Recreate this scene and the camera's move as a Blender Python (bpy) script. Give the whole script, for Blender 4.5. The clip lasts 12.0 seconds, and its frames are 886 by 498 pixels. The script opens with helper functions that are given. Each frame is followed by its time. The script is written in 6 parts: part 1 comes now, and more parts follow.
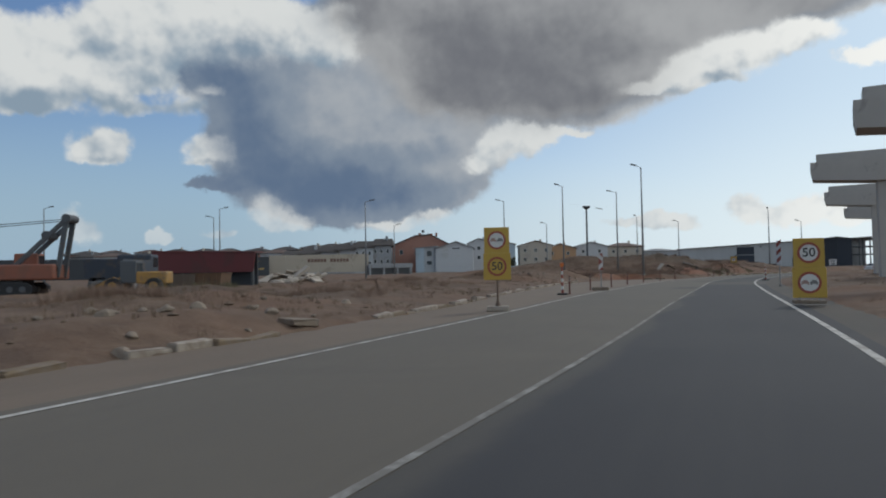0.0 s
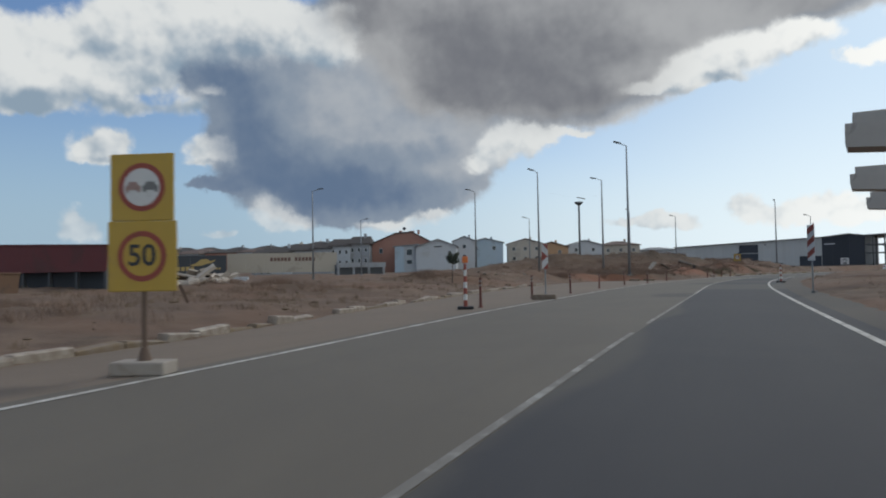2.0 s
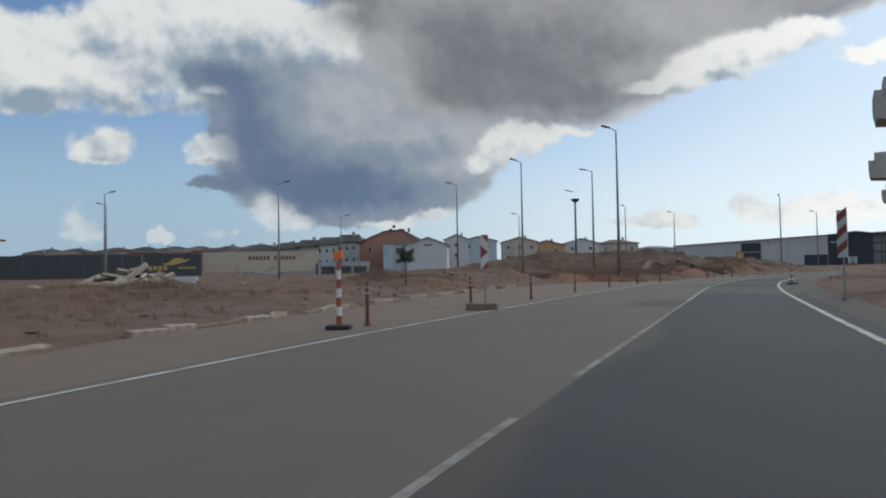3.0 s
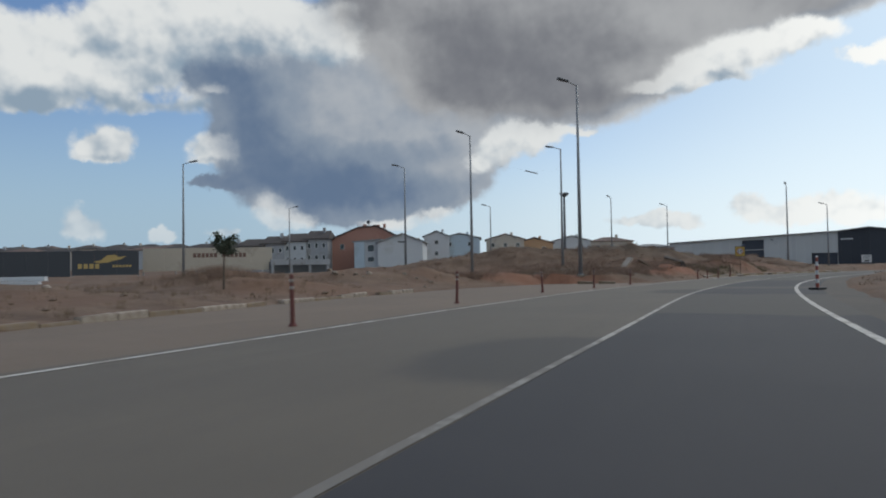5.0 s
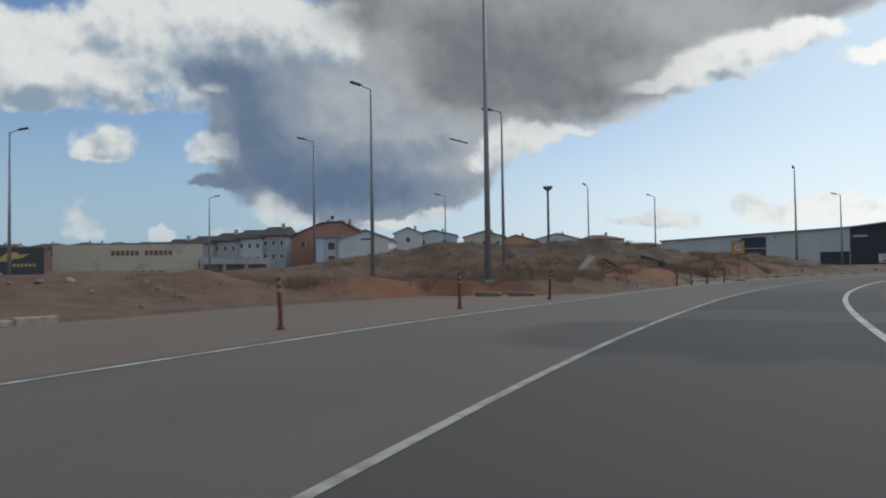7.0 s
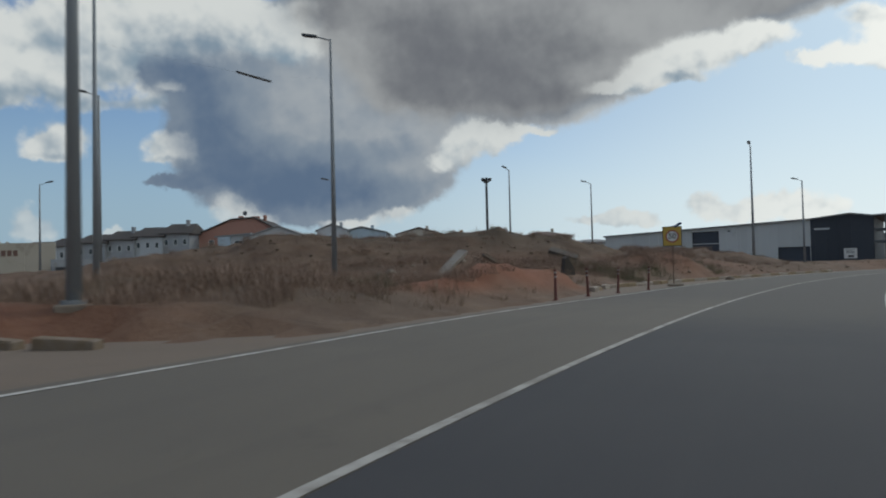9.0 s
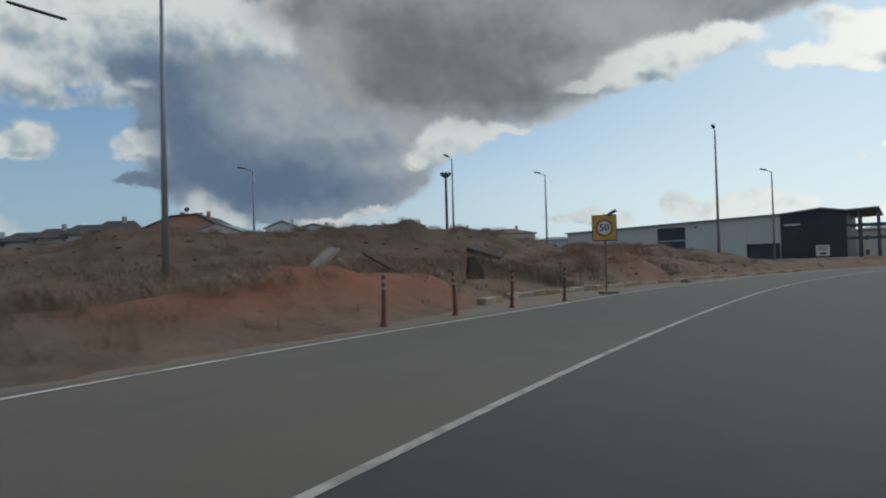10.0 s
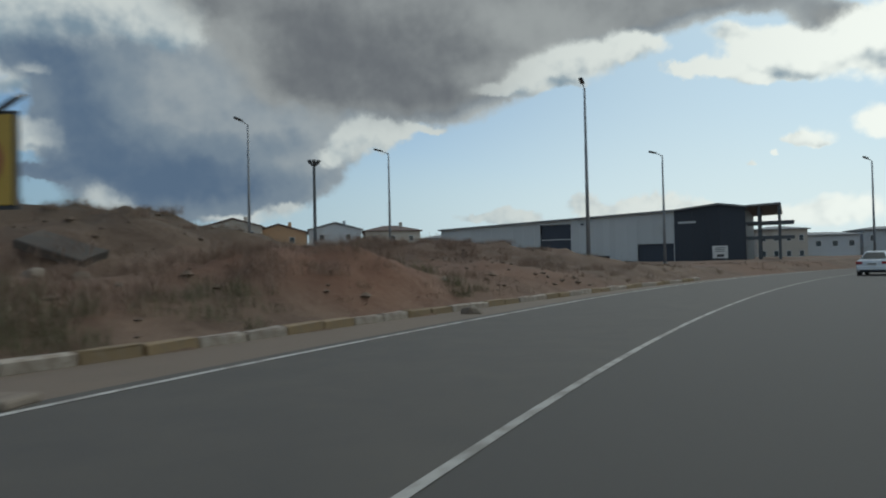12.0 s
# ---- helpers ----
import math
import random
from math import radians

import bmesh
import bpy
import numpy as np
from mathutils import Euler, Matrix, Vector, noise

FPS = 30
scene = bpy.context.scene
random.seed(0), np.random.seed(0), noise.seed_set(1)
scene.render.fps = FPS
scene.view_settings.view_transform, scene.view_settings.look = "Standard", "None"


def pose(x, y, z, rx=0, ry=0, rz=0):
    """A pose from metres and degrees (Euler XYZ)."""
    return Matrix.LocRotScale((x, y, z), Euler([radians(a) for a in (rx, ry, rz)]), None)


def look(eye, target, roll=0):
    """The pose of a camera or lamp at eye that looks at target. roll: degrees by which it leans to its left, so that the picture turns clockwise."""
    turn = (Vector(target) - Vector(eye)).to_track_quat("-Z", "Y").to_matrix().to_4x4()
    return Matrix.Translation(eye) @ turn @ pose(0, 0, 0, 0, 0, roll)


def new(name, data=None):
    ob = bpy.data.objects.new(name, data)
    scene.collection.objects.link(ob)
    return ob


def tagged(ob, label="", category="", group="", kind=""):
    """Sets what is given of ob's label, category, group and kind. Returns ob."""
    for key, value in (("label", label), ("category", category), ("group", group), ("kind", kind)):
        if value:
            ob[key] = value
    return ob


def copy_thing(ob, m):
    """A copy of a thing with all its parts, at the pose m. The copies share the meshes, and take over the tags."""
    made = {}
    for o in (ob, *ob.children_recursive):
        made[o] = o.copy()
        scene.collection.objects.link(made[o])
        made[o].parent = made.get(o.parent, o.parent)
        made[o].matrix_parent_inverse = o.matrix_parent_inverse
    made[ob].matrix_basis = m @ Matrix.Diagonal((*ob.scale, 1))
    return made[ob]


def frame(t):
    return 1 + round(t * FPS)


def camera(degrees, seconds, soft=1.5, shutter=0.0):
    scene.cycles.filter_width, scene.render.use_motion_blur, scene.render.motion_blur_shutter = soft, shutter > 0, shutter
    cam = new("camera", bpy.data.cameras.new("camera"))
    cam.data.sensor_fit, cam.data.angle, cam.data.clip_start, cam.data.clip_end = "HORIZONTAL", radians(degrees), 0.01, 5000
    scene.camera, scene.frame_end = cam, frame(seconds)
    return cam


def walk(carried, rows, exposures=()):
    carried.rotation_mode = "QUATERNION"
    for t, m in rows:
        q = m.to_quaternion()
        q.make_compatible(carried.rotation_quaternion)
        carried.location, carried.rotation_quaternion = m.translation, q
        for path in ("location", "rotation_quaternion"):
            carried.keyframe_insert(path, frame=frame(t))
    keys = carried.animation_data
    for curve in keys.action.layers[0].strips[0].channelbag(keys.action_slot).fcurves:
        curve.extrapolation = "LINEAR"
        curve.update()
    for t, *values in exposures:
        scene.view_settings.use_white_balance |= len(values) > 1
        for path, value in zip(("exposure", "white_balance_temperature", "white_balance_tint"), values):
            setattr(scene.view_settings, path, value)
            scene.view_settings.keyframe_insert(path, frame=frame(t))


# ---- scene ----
cam = camera(65.0, 12.0, soft=1.95, shutter=0.25)
PATH = [
    (0, (2.366, 2.027, 1.249), (2.237, 4.622, 1.333), -1.0),
    (0.5, (3.454, 5.252, 1.203), (3.323, 7.847, 1.288), -1.4),
    (1, (4.575, 8.680, 1.174), (4.445, 11.276, 1.260), -1.2),
    (1.5, (5.728, 12.111, 1.152), (5.596, 14.707, 1.236), -1.1),
    (2, (6.903, 15.647, 1.134), (6.772, 18.243, 1.218), -1.0),
    (2.5, (8.050, 19.022, 1.134), (7.917, 21.616, 1.216), -1.1),
    (3, (9.330, 22.695, 1.128), (9.195, 25.290, 1.209), -1.0),
    (5, (14.630, 36.807, 0.952), (14.490, 39.403, 1.031), -0.9),
    (5.5, (16.007, 40.968, 0.989), (15.864, 43.563, 1.069), -0.8),
    (6, (17.551, 44.756, 1.054), (17.407, 47.351, 1.132), -0.9),
    (6.5, (19.076, 48.838, 1.026), (18.931, 51.433, 1.104), -0.8),
    (8.5, (25.588, 64.888, 0.987), (25.533, 67.487, 1.061), -1.2),
    (9, (27.399, 68.923, 0.995), (27.400, 71.523, 1.069), -1.3),
    (9.5, (29.298, 72.886, 1.035), (29.345, 75.484, 1.104), -1.3),
    (10, (31.327, 76.622, 1.047), (31.420, 79.219, 1.113), -1.5),
    (10.5, (33.312, 80.393, 1.006), (33.456, 82.988, 1.071), -1.5),
    (11, (35.567, 84.568, 1.024), (35.776, 87.159, 1.087), -1.5),
    (11.5, (37.963, 88.895, 0.997), (38.255, 91.478, 1.061), -1.3),
    (12, (40.776, 93.025, 1.199), (41.189, 95.592, 1.254), -1.2),
]
walk(cam, [(t, look(eye, aim, roll)) for t, eye, aim, roll in PATH],
     exposures=[(0, -0.24, 6400, 8.0), (1.5, -0.16, 6400, 8.5), (3.2, -0.12, 6400, 8.5), (6.5, -0.12, 6400, 8.5), (8.5, -0.33, 6400, 6.5), (9.5, -0.32, 6350, 5.0), (11.5, -0.37, 6320, 4.0), (12, -0.40, 6280, 1)])

# ---- sky, sun and exposure ----
world = bpy.data.worlds.new("sky")
scene.world = world
world.use_nodes = True


class Graph:
    """A small wrapper to write node graphs in few lines."""

    def __init__(self, tree):
        self.tree = tree

    def node(self, kind, **values):
        n = self.tree.nodes.new(kind)
        for key, value in values.items():
            setattr(n, key, value)
        return n

    def put(self, socket, value):
        if hasattr(value, "is_linked"):
            self.tree.links.new(value, socket)
        else:
            socket.default_value = value

    def m(self, op, a, b=0.0, c=0.0, clamp=False):
        n = self.node("ShaderNodeMath", operation=op, use_clamp=clamp)
        for socket, value in zip(n.inputs, (a, b, c)):
            self.put(socket, value)
        return n.outputs[0]

    def noise(self, vector, scale, detail=4.0, rough=0.55, warp=0.0):
        n = self.node("ShaderNodeTexNoise")
        if vector is not None:
            self.put(n.inputs["Vector"], vector)
        n.inputs["Scale"].default_value = scale
        n.inputs["Detail"].default_value = detail
        n.inputs["Roughness"].default_value = rough
        n.inputs["Distortion"].default_value = warp
        return n.outputs["Fac"]

    def ramp(self, fac, low, high, smooth=True):
        n = self.node("ShaderNodeMapRange", interpolation_type="SMOOTHSTEP" if smooth else "LINEAR")
        self.put(n.inputs["Value"], fac)
        n.inputs["From Min"].default_value = low
        n.inputs["From Max"].default_value = high
        return n.outputs["Result"]

    def mix(self, fac, a, b):
        n = self.node("ShaderNodeMix", data_type="RGBA")
        self.put(n.inputs["Factor"], fac)
        ia, ib = [s for s in n.inputs if s.type == "RGBA"]
        self.put(ia, a if hasattr(a, "is_linked") else (*a, 1.0))
        self.put(ib, b if hasattr(b, "is_linked") else (*b, 1.0))
        return [s for s in n.outputs if s.type == "RGBA"][0]


SUN_ELEVATION, SUN_TURN = 42.0, 38.0     # degrees up, and clockwise from the way ahead (+y)

# the clouds over the plain, heap by heap: tangent of bearing, tangent of height, and half sizes
BLUE_BODY = [(-0.284, 0.276, 0.08, 0.067), (-0.314, 0.214, 0.057, 0.052), (-0.268, 0.163, 0.08, 0.043), (-0.206, 0.125, 0.096, 0.037),
             (-0.164, 0.097, 0.07, 0.02), (-0.122, 0.156, 0.095, 0.051), (-0.188, 0.232, 0.1, 0.071), (-0.086, 0.122, 0.062, 0.026),
             (-0.04, 0.172, 0.056, 0.034), (-0.364, 0.304, 0.064, 0.032), (-0.237, 0.308, 0.059, 0.042), (-0.129, 0.288, 0.058, 0.05),
             (-0.072, 0.225, 0.066, 0.033), (-0.378, 0.137, 0.038, 0.005), (-0.338, 0.134, 0.022, 0.007)]
GREY_DECK = [(-0.161, 0.377, 0.058, 0.052), (-0.046, 0.344, 0.09, 0.062), (-0.039, 0.273, 0.075, 0.043), (0.047, 0.283, 0.106, 0.059),
             (0.125, 0.305, 0.101, 0.074), (0.198, 0.336, 0.104, 0.074), (0.085, 0.373, 0.211, 0.05), (0.326, 0.382, 0.12, 0.044),
             (0.444, 0.397, 0.105, 0.039), (0.25, 0.32, 0.058, 0.038), (0.587, 0.422, 0.172, 0.031), (0.813, 0.381, 0.061, 0.023)]
WHITE_LEFT = [(-0.689, 0.318, 0.037, 0.036), (-0.627, 0.35, 0.054, 0.043), (-0.666, 0.287, 0.044, 0.026), (-0.588, 0.302, 0.054, 0.032),
              (-0.54, 0.373, 0.05, 0.038), (-0.467, 0.358, 0.053, 0.044), (-0.398, 0.364, 0.053, 0.044), (-0.523, 0.292, 0.042, 0.024),
              (-0.334, 0.353, 0.051, 0.044), (-0.27, 0.368, 0.052, 0.035), (-0.233, 0.338, 0.04, 0.027), (-0.391, 0.271, 0.022, 0.01),
              (-0.432, 0.391, 0.043, 0.025), (-0.773, 0.316, 0.062, 0.052), (-0.818, 0.387, 0.081, 0.052), (-0.186, 0.374, 0.025, 0.025),
              (-0.204, 0.328, 0.033, 0.021)]
WHITE_RIGHT = [(0.252, 0.261, 0.036, 0.008), (0.308, 0.282, 0.046, 0.018), (0.363, 0.304, 0.047, 0.024), (0.426, 0.319, 0.041, 0.021),
               (0.481, 0.336, 0.039, 0.018), (0.025, 0.175, 0.023, 0.018), (0.058, 0.193, 0.036, 0.021), (0.1, 0.196, 0.032, 0.014),
               (0.145, 0.199, 0.019, 0.006), (0, 0.153, 0.024, 0.013), (0.284, 0.268, 0.024, 0.01), (0.541, 0.295, 0.027, 0.009),
               (0.598, 0.296, 0.04, 0.013), (0.661, 0.331, 0.054, 0.032), (0.75, 0.324, 0.05, 0.03), (0.832, 0.35, 0.051, 0.037),
               (0.893, 0.342, 0.042, 0.045), (0.66, 0.281, 0.031, 0.01), (0.957, 0.363, 0.096, 0.056), (1.087, 0.377, 0.11, 0.067)]
SMALL_HEAPS = [(-0.566, 0.201, 0.038, 0.023), (-0.544, 0.192, 0.028, 0.015), (-0.383, 0.185, 0.039, 0.021), (-0.606, 0.084, 0.024, 0.02),
               (-0.587, 0.065, 0.035, 0.015), (-0.484, 0.058, 0.012, 0.007), (-0.468, 0.067, 0.008, 0.009), (-0.454, 0.056, 0.011, 0.006), (-0.374, 0.057, 0.025, 0.007), (-0.299, 0.1, 0.022, 0.02),
               (-0.277, 0.078, 0.035, 0.012), (-0.123, 0.07, 0.049, 0.007), (-0.062, 0.082, 0.021, 0.008), (0.381, 0.084, 0.026, 0.014),
               (0.427, 0.072, 0.04, 0.013), (0.489, 0.082, 0.038, 0.016), (0.543, 0.076, 0.032, 0.016), (0.275, 0.068, 0.039, 0.01),
               (0.223, 0.063, 0.032, 0.007)]
LOW_RIGHT = [(0.765, 0.188, 0.034, 0.015), (0.725, 0.182, 0.02, 0.008), (0.878, 0.217, 0.036, 0.023), (0.655, 0.149, 0.012, 0.004),
             (0.697, 0.16, 0.008, 0.004), (0.822, 0.073, 0.091, 0.018), (0.741, 0.059, 0.069, 0.011), (0.968, 0.111, 0.064, 0.028)]
SHADED_UNDERSIDES = [(-0.649, 0.263, 0.054, 0.014), (-0.51, 0.255, 0.048, 0.011), (-0.415, 0.248, 0.044, 0.014), (-0.437, 0.308, 0.051, 0.029),
                     (-0.57, 0.331, 0.035, 0.014), (-0.553, 0.178, 0.034, 0.005), (-0.377, 0.166, 0.034, 0.004), (-0.693, 0.258, 0.044, 0.012),
                     (-0.338, 0.324, 0.034, 0.017), (0.355, 0.27, 0.031, 0.006), (0.633, 0.352, 0.039, 0.013),
                     (0.802, 0.362, 0.061, 0.018), (0.729, 0.292, 0.05, 0.009), (0.775, 0.176, 0.028, 0.006), (0.893, 0.324, 0.052, 0.013)]
DEEP_PARTS = [(-0.305, 0.193, 0.059, 0.038), (-0.264, 0.151, 0.071, 0.032), (-0.189, 0.116, 0.075, 0.025), (-0.339, 0.253, 0.038, 0.05),
              (-0.123, 0.119, 0.058, 0.02), (-0.039, 0.273, 0.07, 0.04), (0.043, 0.255, 0.073, 0.026), (-0.071, 0.324, 0.049, 0.041),
              (0.124, 0.264, 0.072, 0.033), (-0.373, 0.136, 0.051, 0.01), (0.02, 0.342, 0.09, 0.041), (0.173, 0.32, 0.072, 0.049),
              (-0.398, 0.296, 0.043, 0.021), (-0.17, 0.377, 0.042, 0.025)]
PALE_PARTS = [(-0.204, 0.274, 0.058, 0.046), (-0.15, 0.256, 0.05, 0.037), (-0.097, 0.217, 0.049, 0.021), (-0.023, 0.207, 0.049, 0.013),
              (0.001, 0.182, 0.024, 0.02), (-0.237, 0.333, 0.042, 0.021), (-0.129, 0.322, 0.037, 0.033), (0.286, 0.357, 0.087, 0.029),
              (0.349, 0.339, 0.063, 0.024), (0.244, 0.285, 0.056, 0.015), (-0.171, 0.215, 0.058, 0.025), (-0.057, 0.146, 0.049, 0.016)]


def build_sky():
    g = Graph(world.node_tree)
    sky = g.node("ShaderNodeTexSky", sky_type="NISHITA", sun_disc=False)
    sky.sun_elevation, sky.sun_rotation = radians(SUN_ELEVATION), radians(SUN_TURN)
    sky.air_density, sky.dust_density, sky.ozone_density = 1.0, 0.4, 2.0
    way = g.node("ShaderNodeTexCoord").outputs["Generated"]
    split = g.node("ShaderNodeSeparateXYZ")
    g.put(split.inputs[0], way)
    x, y, z = split.outputs
    ahead = g.m("MAXIMUM", y, 0.04)
    bearing, rise = g.m("DIVIDE", x, ahead), g.m("DIVIDE", z, ahead)

    def moved(by):
        n = g.node("ShaderNodeVectorMath", operation="ADD")
        g.put(n.inputs[0], way)
        n.inputs[1].default_value = by
        return n.outputs[0]

    def puffs(vector, scale, detail=3.0):
        """Round billows, one on another, as on the head of a heap cloud."""
        n = g.node("ShaderNodeTexVoronoi", feature="SMOOTH_F1", normalize=True)
        g.put(n.inputs["Vector"], vector)
        n.inputs["Scale"].default_value = scale
        n.inputs["Detail"].default_value = detail
        n.inputs["Roughness"].default_value = 0.55
        n.inputs["Smoothness"].default_value = 0.22
        return g.m("SUBTRACT", 1.0, n.outputs["Distance"])

    # ragged edges: the directions are shifted by noise before the heaps are laid out
    u = g.m("ADD", bearing, g.m("MULTIPLY", g.m("SUBTRACT", g.noise(way, 13.0, 7.0, 0.55), 0.5), 0.046))
    v = g.m("ADD", rise, g.m("MULTIPLY", g.m("SUBTRACT", g.noise(moved((3, 1, 2)), 14.0, 7.0, 0.55), 0.5), 0.042))

    curl = g.m("SUBTRACT", g.noise(moved((5, 2, 7)), 42.0, 5.0, 0.6), 0.5)
    frill = g.m("SUBTRACT", g.noise(moved((1, 6, 4)), 46.0, 5.0, 0.6), 0.5)
    u = g.m("ADD", u, g.m("MULTIPLY", curl, 0.020))
    v = g.m("ADD", v, g.m("MULTIPLY", frill, 0.018))

    def heaps(rows, soft=0.8, right=0.0, up=0.0):
        """The heaps' joint thickness, here or a little to the right and up."""
        total = None
        for cu, cv, ru, rv in rows:
            a = g.m("MULTIPLY", g.m("SUBTRACT", u, cu - right), 1 / ru)
            b = g.m("MULTIPLY", g.m("SUBTRACT", v, cv - up), 1 / rv)
            e = g.m("EXPONENT", g.m("MULTIPLY", g.m("MULTIPLY_ADD", a, a, g.m("MULTIPLY", b, b)), -soft))
            total = e if total is None else g.m("ADD", total, e)
        return total

    body, deck = heaps(BLUE_BODY), heaps(GREY_DECK)
    dark, white, small = g.m("ADD", body, deck), heaps(WHITE_LEFT + WHITE_RIGHT), heaps(SMALL_HEAPS + LOW_RIGHT)
    under, deep, pale = heaps(SHADED_UNDERSIDES), heaps(DEEP_PARTS, 0.55), heaps(PALE_PARTS, 0.5)
    sunward = heaps(WHITE_LEFT + WHITE_RIGHT, 0.8, 0.010, 0.022)
    billow = puffs(way, 14.0)
    toward_light = puffs(moved((0.008, 0.003, 0.014)), 14.0)
    relief = g.m("SUBTRACT", billow, toward_light)
    broad = g.noise(way, 5.0, 5.0, 0.55, 0.4)
    wisp = g.noise(way, 22.0, 6.0, 0.62)
    # loose fair-weather cloud all round, outside the part ahead
    flat = g.node("ShaderNodeVectorMath", operation="MULTIPLY")
    g.put(flat.inputs[0], way)
    flat.inputs[1].default_value = (1.0, 1.0, 2.4)
    loose = g.noise(flat.outputs[0], 2.6, 7.0, 0.58, 0.3)
    aside = g.ramp(g.m("ABSOLUTE", g.m("SUBTRACT", bearing, 0.10)), 0.85, 1.1)
    spread = g.m("MULTIPLY", g.ramp(loose, 0.50, 0.62), g.m("MAXIMUM", aside, g.ramp(rise, 0.42, 0.52)))
    # how much of the sky each kind hides
    bumps = g.m("ADD", g.m("MULTIPLY", g.m("SUBTRACT", billow, 0.66), 2.4), g.m("MULTIPLY", g.m("SUBTRACT", wisp, 0.5), 0.8))
    light_part = g.m("ADD", white, g.m("ADD", small, g.m("MULTIPLY", under, 0.6)))
    white_cover = g.ramp(g.m("ADD", light_part, g.m("MULTIPLY", bumps, g.ramp(light_part, 0.02, 0.35))), 0.26, 0.80)
    dark_cover = g.ramp(g.m("ADD", dark, g.m("ADD", g.m("MULTIPLY", g.m("SUBTRACT", wisp, 0.5), 0.16), g.m("MULTIPLY", g.m("SUBTRACT", billow, 0.66), 0.45))), 0.24, 0.50)
    # white heaps: sunlit heads, blue-grey undersides
    head = g.m("ADD", g.m("MULTIPLY", relief, 3.6), g.m("ADD", g.m("MULTIPLY", g.m("SUBTRACT", broad, 0.5), 0.9), g.m("ADD", g.m("MULTIPLY", g.m("SUBTRACT", white, sunward), 0.5), g.m("SUBTRACT", 0.62, g.m("MULTIPLY", under, 0.5)))))
    head = g.m("ADD", head, g.m("MULTIPLY", g.ramp(bearing, 0.15, 0.75), 0.32))
    lit_head = g.mix(g.ramp(bearing, 0.1, 0.95), (0.80, 0.81, 0.80), (1.25, 1.23, 1.17))
    bright = g.mix(g.ramp(head, -0.55, 0.95), (0.29, 0.375, 0.465), lit_head)
    # the thick cloud: a blue-grey body behind, a warm grey deck before it, each with paler and deeper parts
    shade = g.m("ADD", g.m("SUBTRACT", g.m("MULTIPLY", g.m("MINIMUM", pale, 1.2), 0.42), g.m("MULTIPLY", g.m("MINIMUM", deep, 1.4), 0.38)),
                g.m("ADD", g.m("MULTIPLY", relief, 1.1), g.m("ADD", g.m("MULTIPLY", g.m("SUBTRACT", broad, 0.5), 1.0), g.m("MULTIPLY", g.m("SUBTRACT", wisp, 0.5), 0.2))))
    blue_grey = g.mix(g.ramp(shade, -0.75, 0.12), (0.132, 0.190, 0.292), g.mix(g.ramp(shade, -0.05, 0.75), (0.262, 0.315, 0.392), (0.45, 0.475, 0.51)))
    warm_grey = g.mix(g.ramp(shade, -0.85, 0.6), (0.184, 0.190, 0.214), (0.44, 0.445, 0.455))
    over = g.ramp(g.m("ADD", deck, g.m("MULTIPLY", g.m("SUBTRACT", broad, 0.5), 0.5)), 0.22, 0.95)
    grey = g.mix(over, blue_grey, warm_grey)
    # thin rims of the thick cloud let the light through on the sun's side
    rim = g.m("MULTIPLY", g.ramp(dark, 0.75, 0.2), g.ramp(bearing, -0.15, 0.25))
    grey = g.mix(g.m("MULTIPLY", rim, 0.7), grey, (0.80, 0.78, 0.74))
    blue = g.node("ShaderNodeVectorMath", operation="MULTIPLY")
    g.put(blue.inputs[0], sky.outputs[0])
    blue.inputs[1].default_value = (0.088, 0.096, 0.108)
    pall = g.m("MAXIMUM", g.ramp(z, 0.30, -0.02), g.m("MULTIPLY", g.ramp(bearing, -0.35, 0.55), 0.72))
    haze = g.mix(pall, blue.outputs[0], g.mix(g.ramp(bearing, -0.45, 0.95), (0.37, 0.51, 0.64), (0.92, 1.06, 1.14)))
    haze = g.mix(g.m("MULTIPLY", g.ramp(rise, 0.30, 0.02), g.m("MULTIPLY", g.ramp(bearing, -0.45, 0.9), 0.85)), haze, (0.98, 1.06, 1.09))
    sunlit = g.mix(g.m("MULTIPLY", g.ramp(rise, 0.17, 0.04), g.m("ADD", 0.12, g.m("MULTIPLY", g.ramp(bearing, 0.35, -0.1), 0.34))), bright, haze)
    veil = g.m("MULTIPLY", g.ramp(g.m("ADD", g.m("ADD", white, g.m("MULTIPLY", small, 1.2)), g.m("MULTIPLY", g.m("SUBTRACT", wisp, 0.5), 0.8)), 0.25, 0.95), g.m("SUBTRACT", 1.0, g.m("MULTIPLY", deep, 0.8), clamp=True))
    out = g.mix(g.m("MAXIMUM", white_cover, spread, clamp=True), haze, sunlit)
    out = g.mix(dark_cover, out, g.mix(veil, grey, bright))
    bg = world.node_tree.nodes["Background"]
    g.put(bg.inputs["Color"], out)
    bg.inputs["Strength"].default_value = 1.0


build_sky()
sun_lamp = bpy.data.lights.new("sun", "SUN")
sun_lamp.energy, sun_lamp.angle, sun_lamp.color = 1.0, radians(12), (1.0, 0.95, 0.88)
sun = new("sun", sun_lamp)
sun_way = Vector((math.sin(radians(SUN_TURN)) * math.cos(radians(SUN_ELEVATION)),
                  math.cos(radians(SUN_TURN)) * math.cos(radians(SUN_ELEVATION)), math.sin(radians(SUN_ELEVATION))))
sun.matrix_world = look(sun_way * 100, (0, 0, 0))


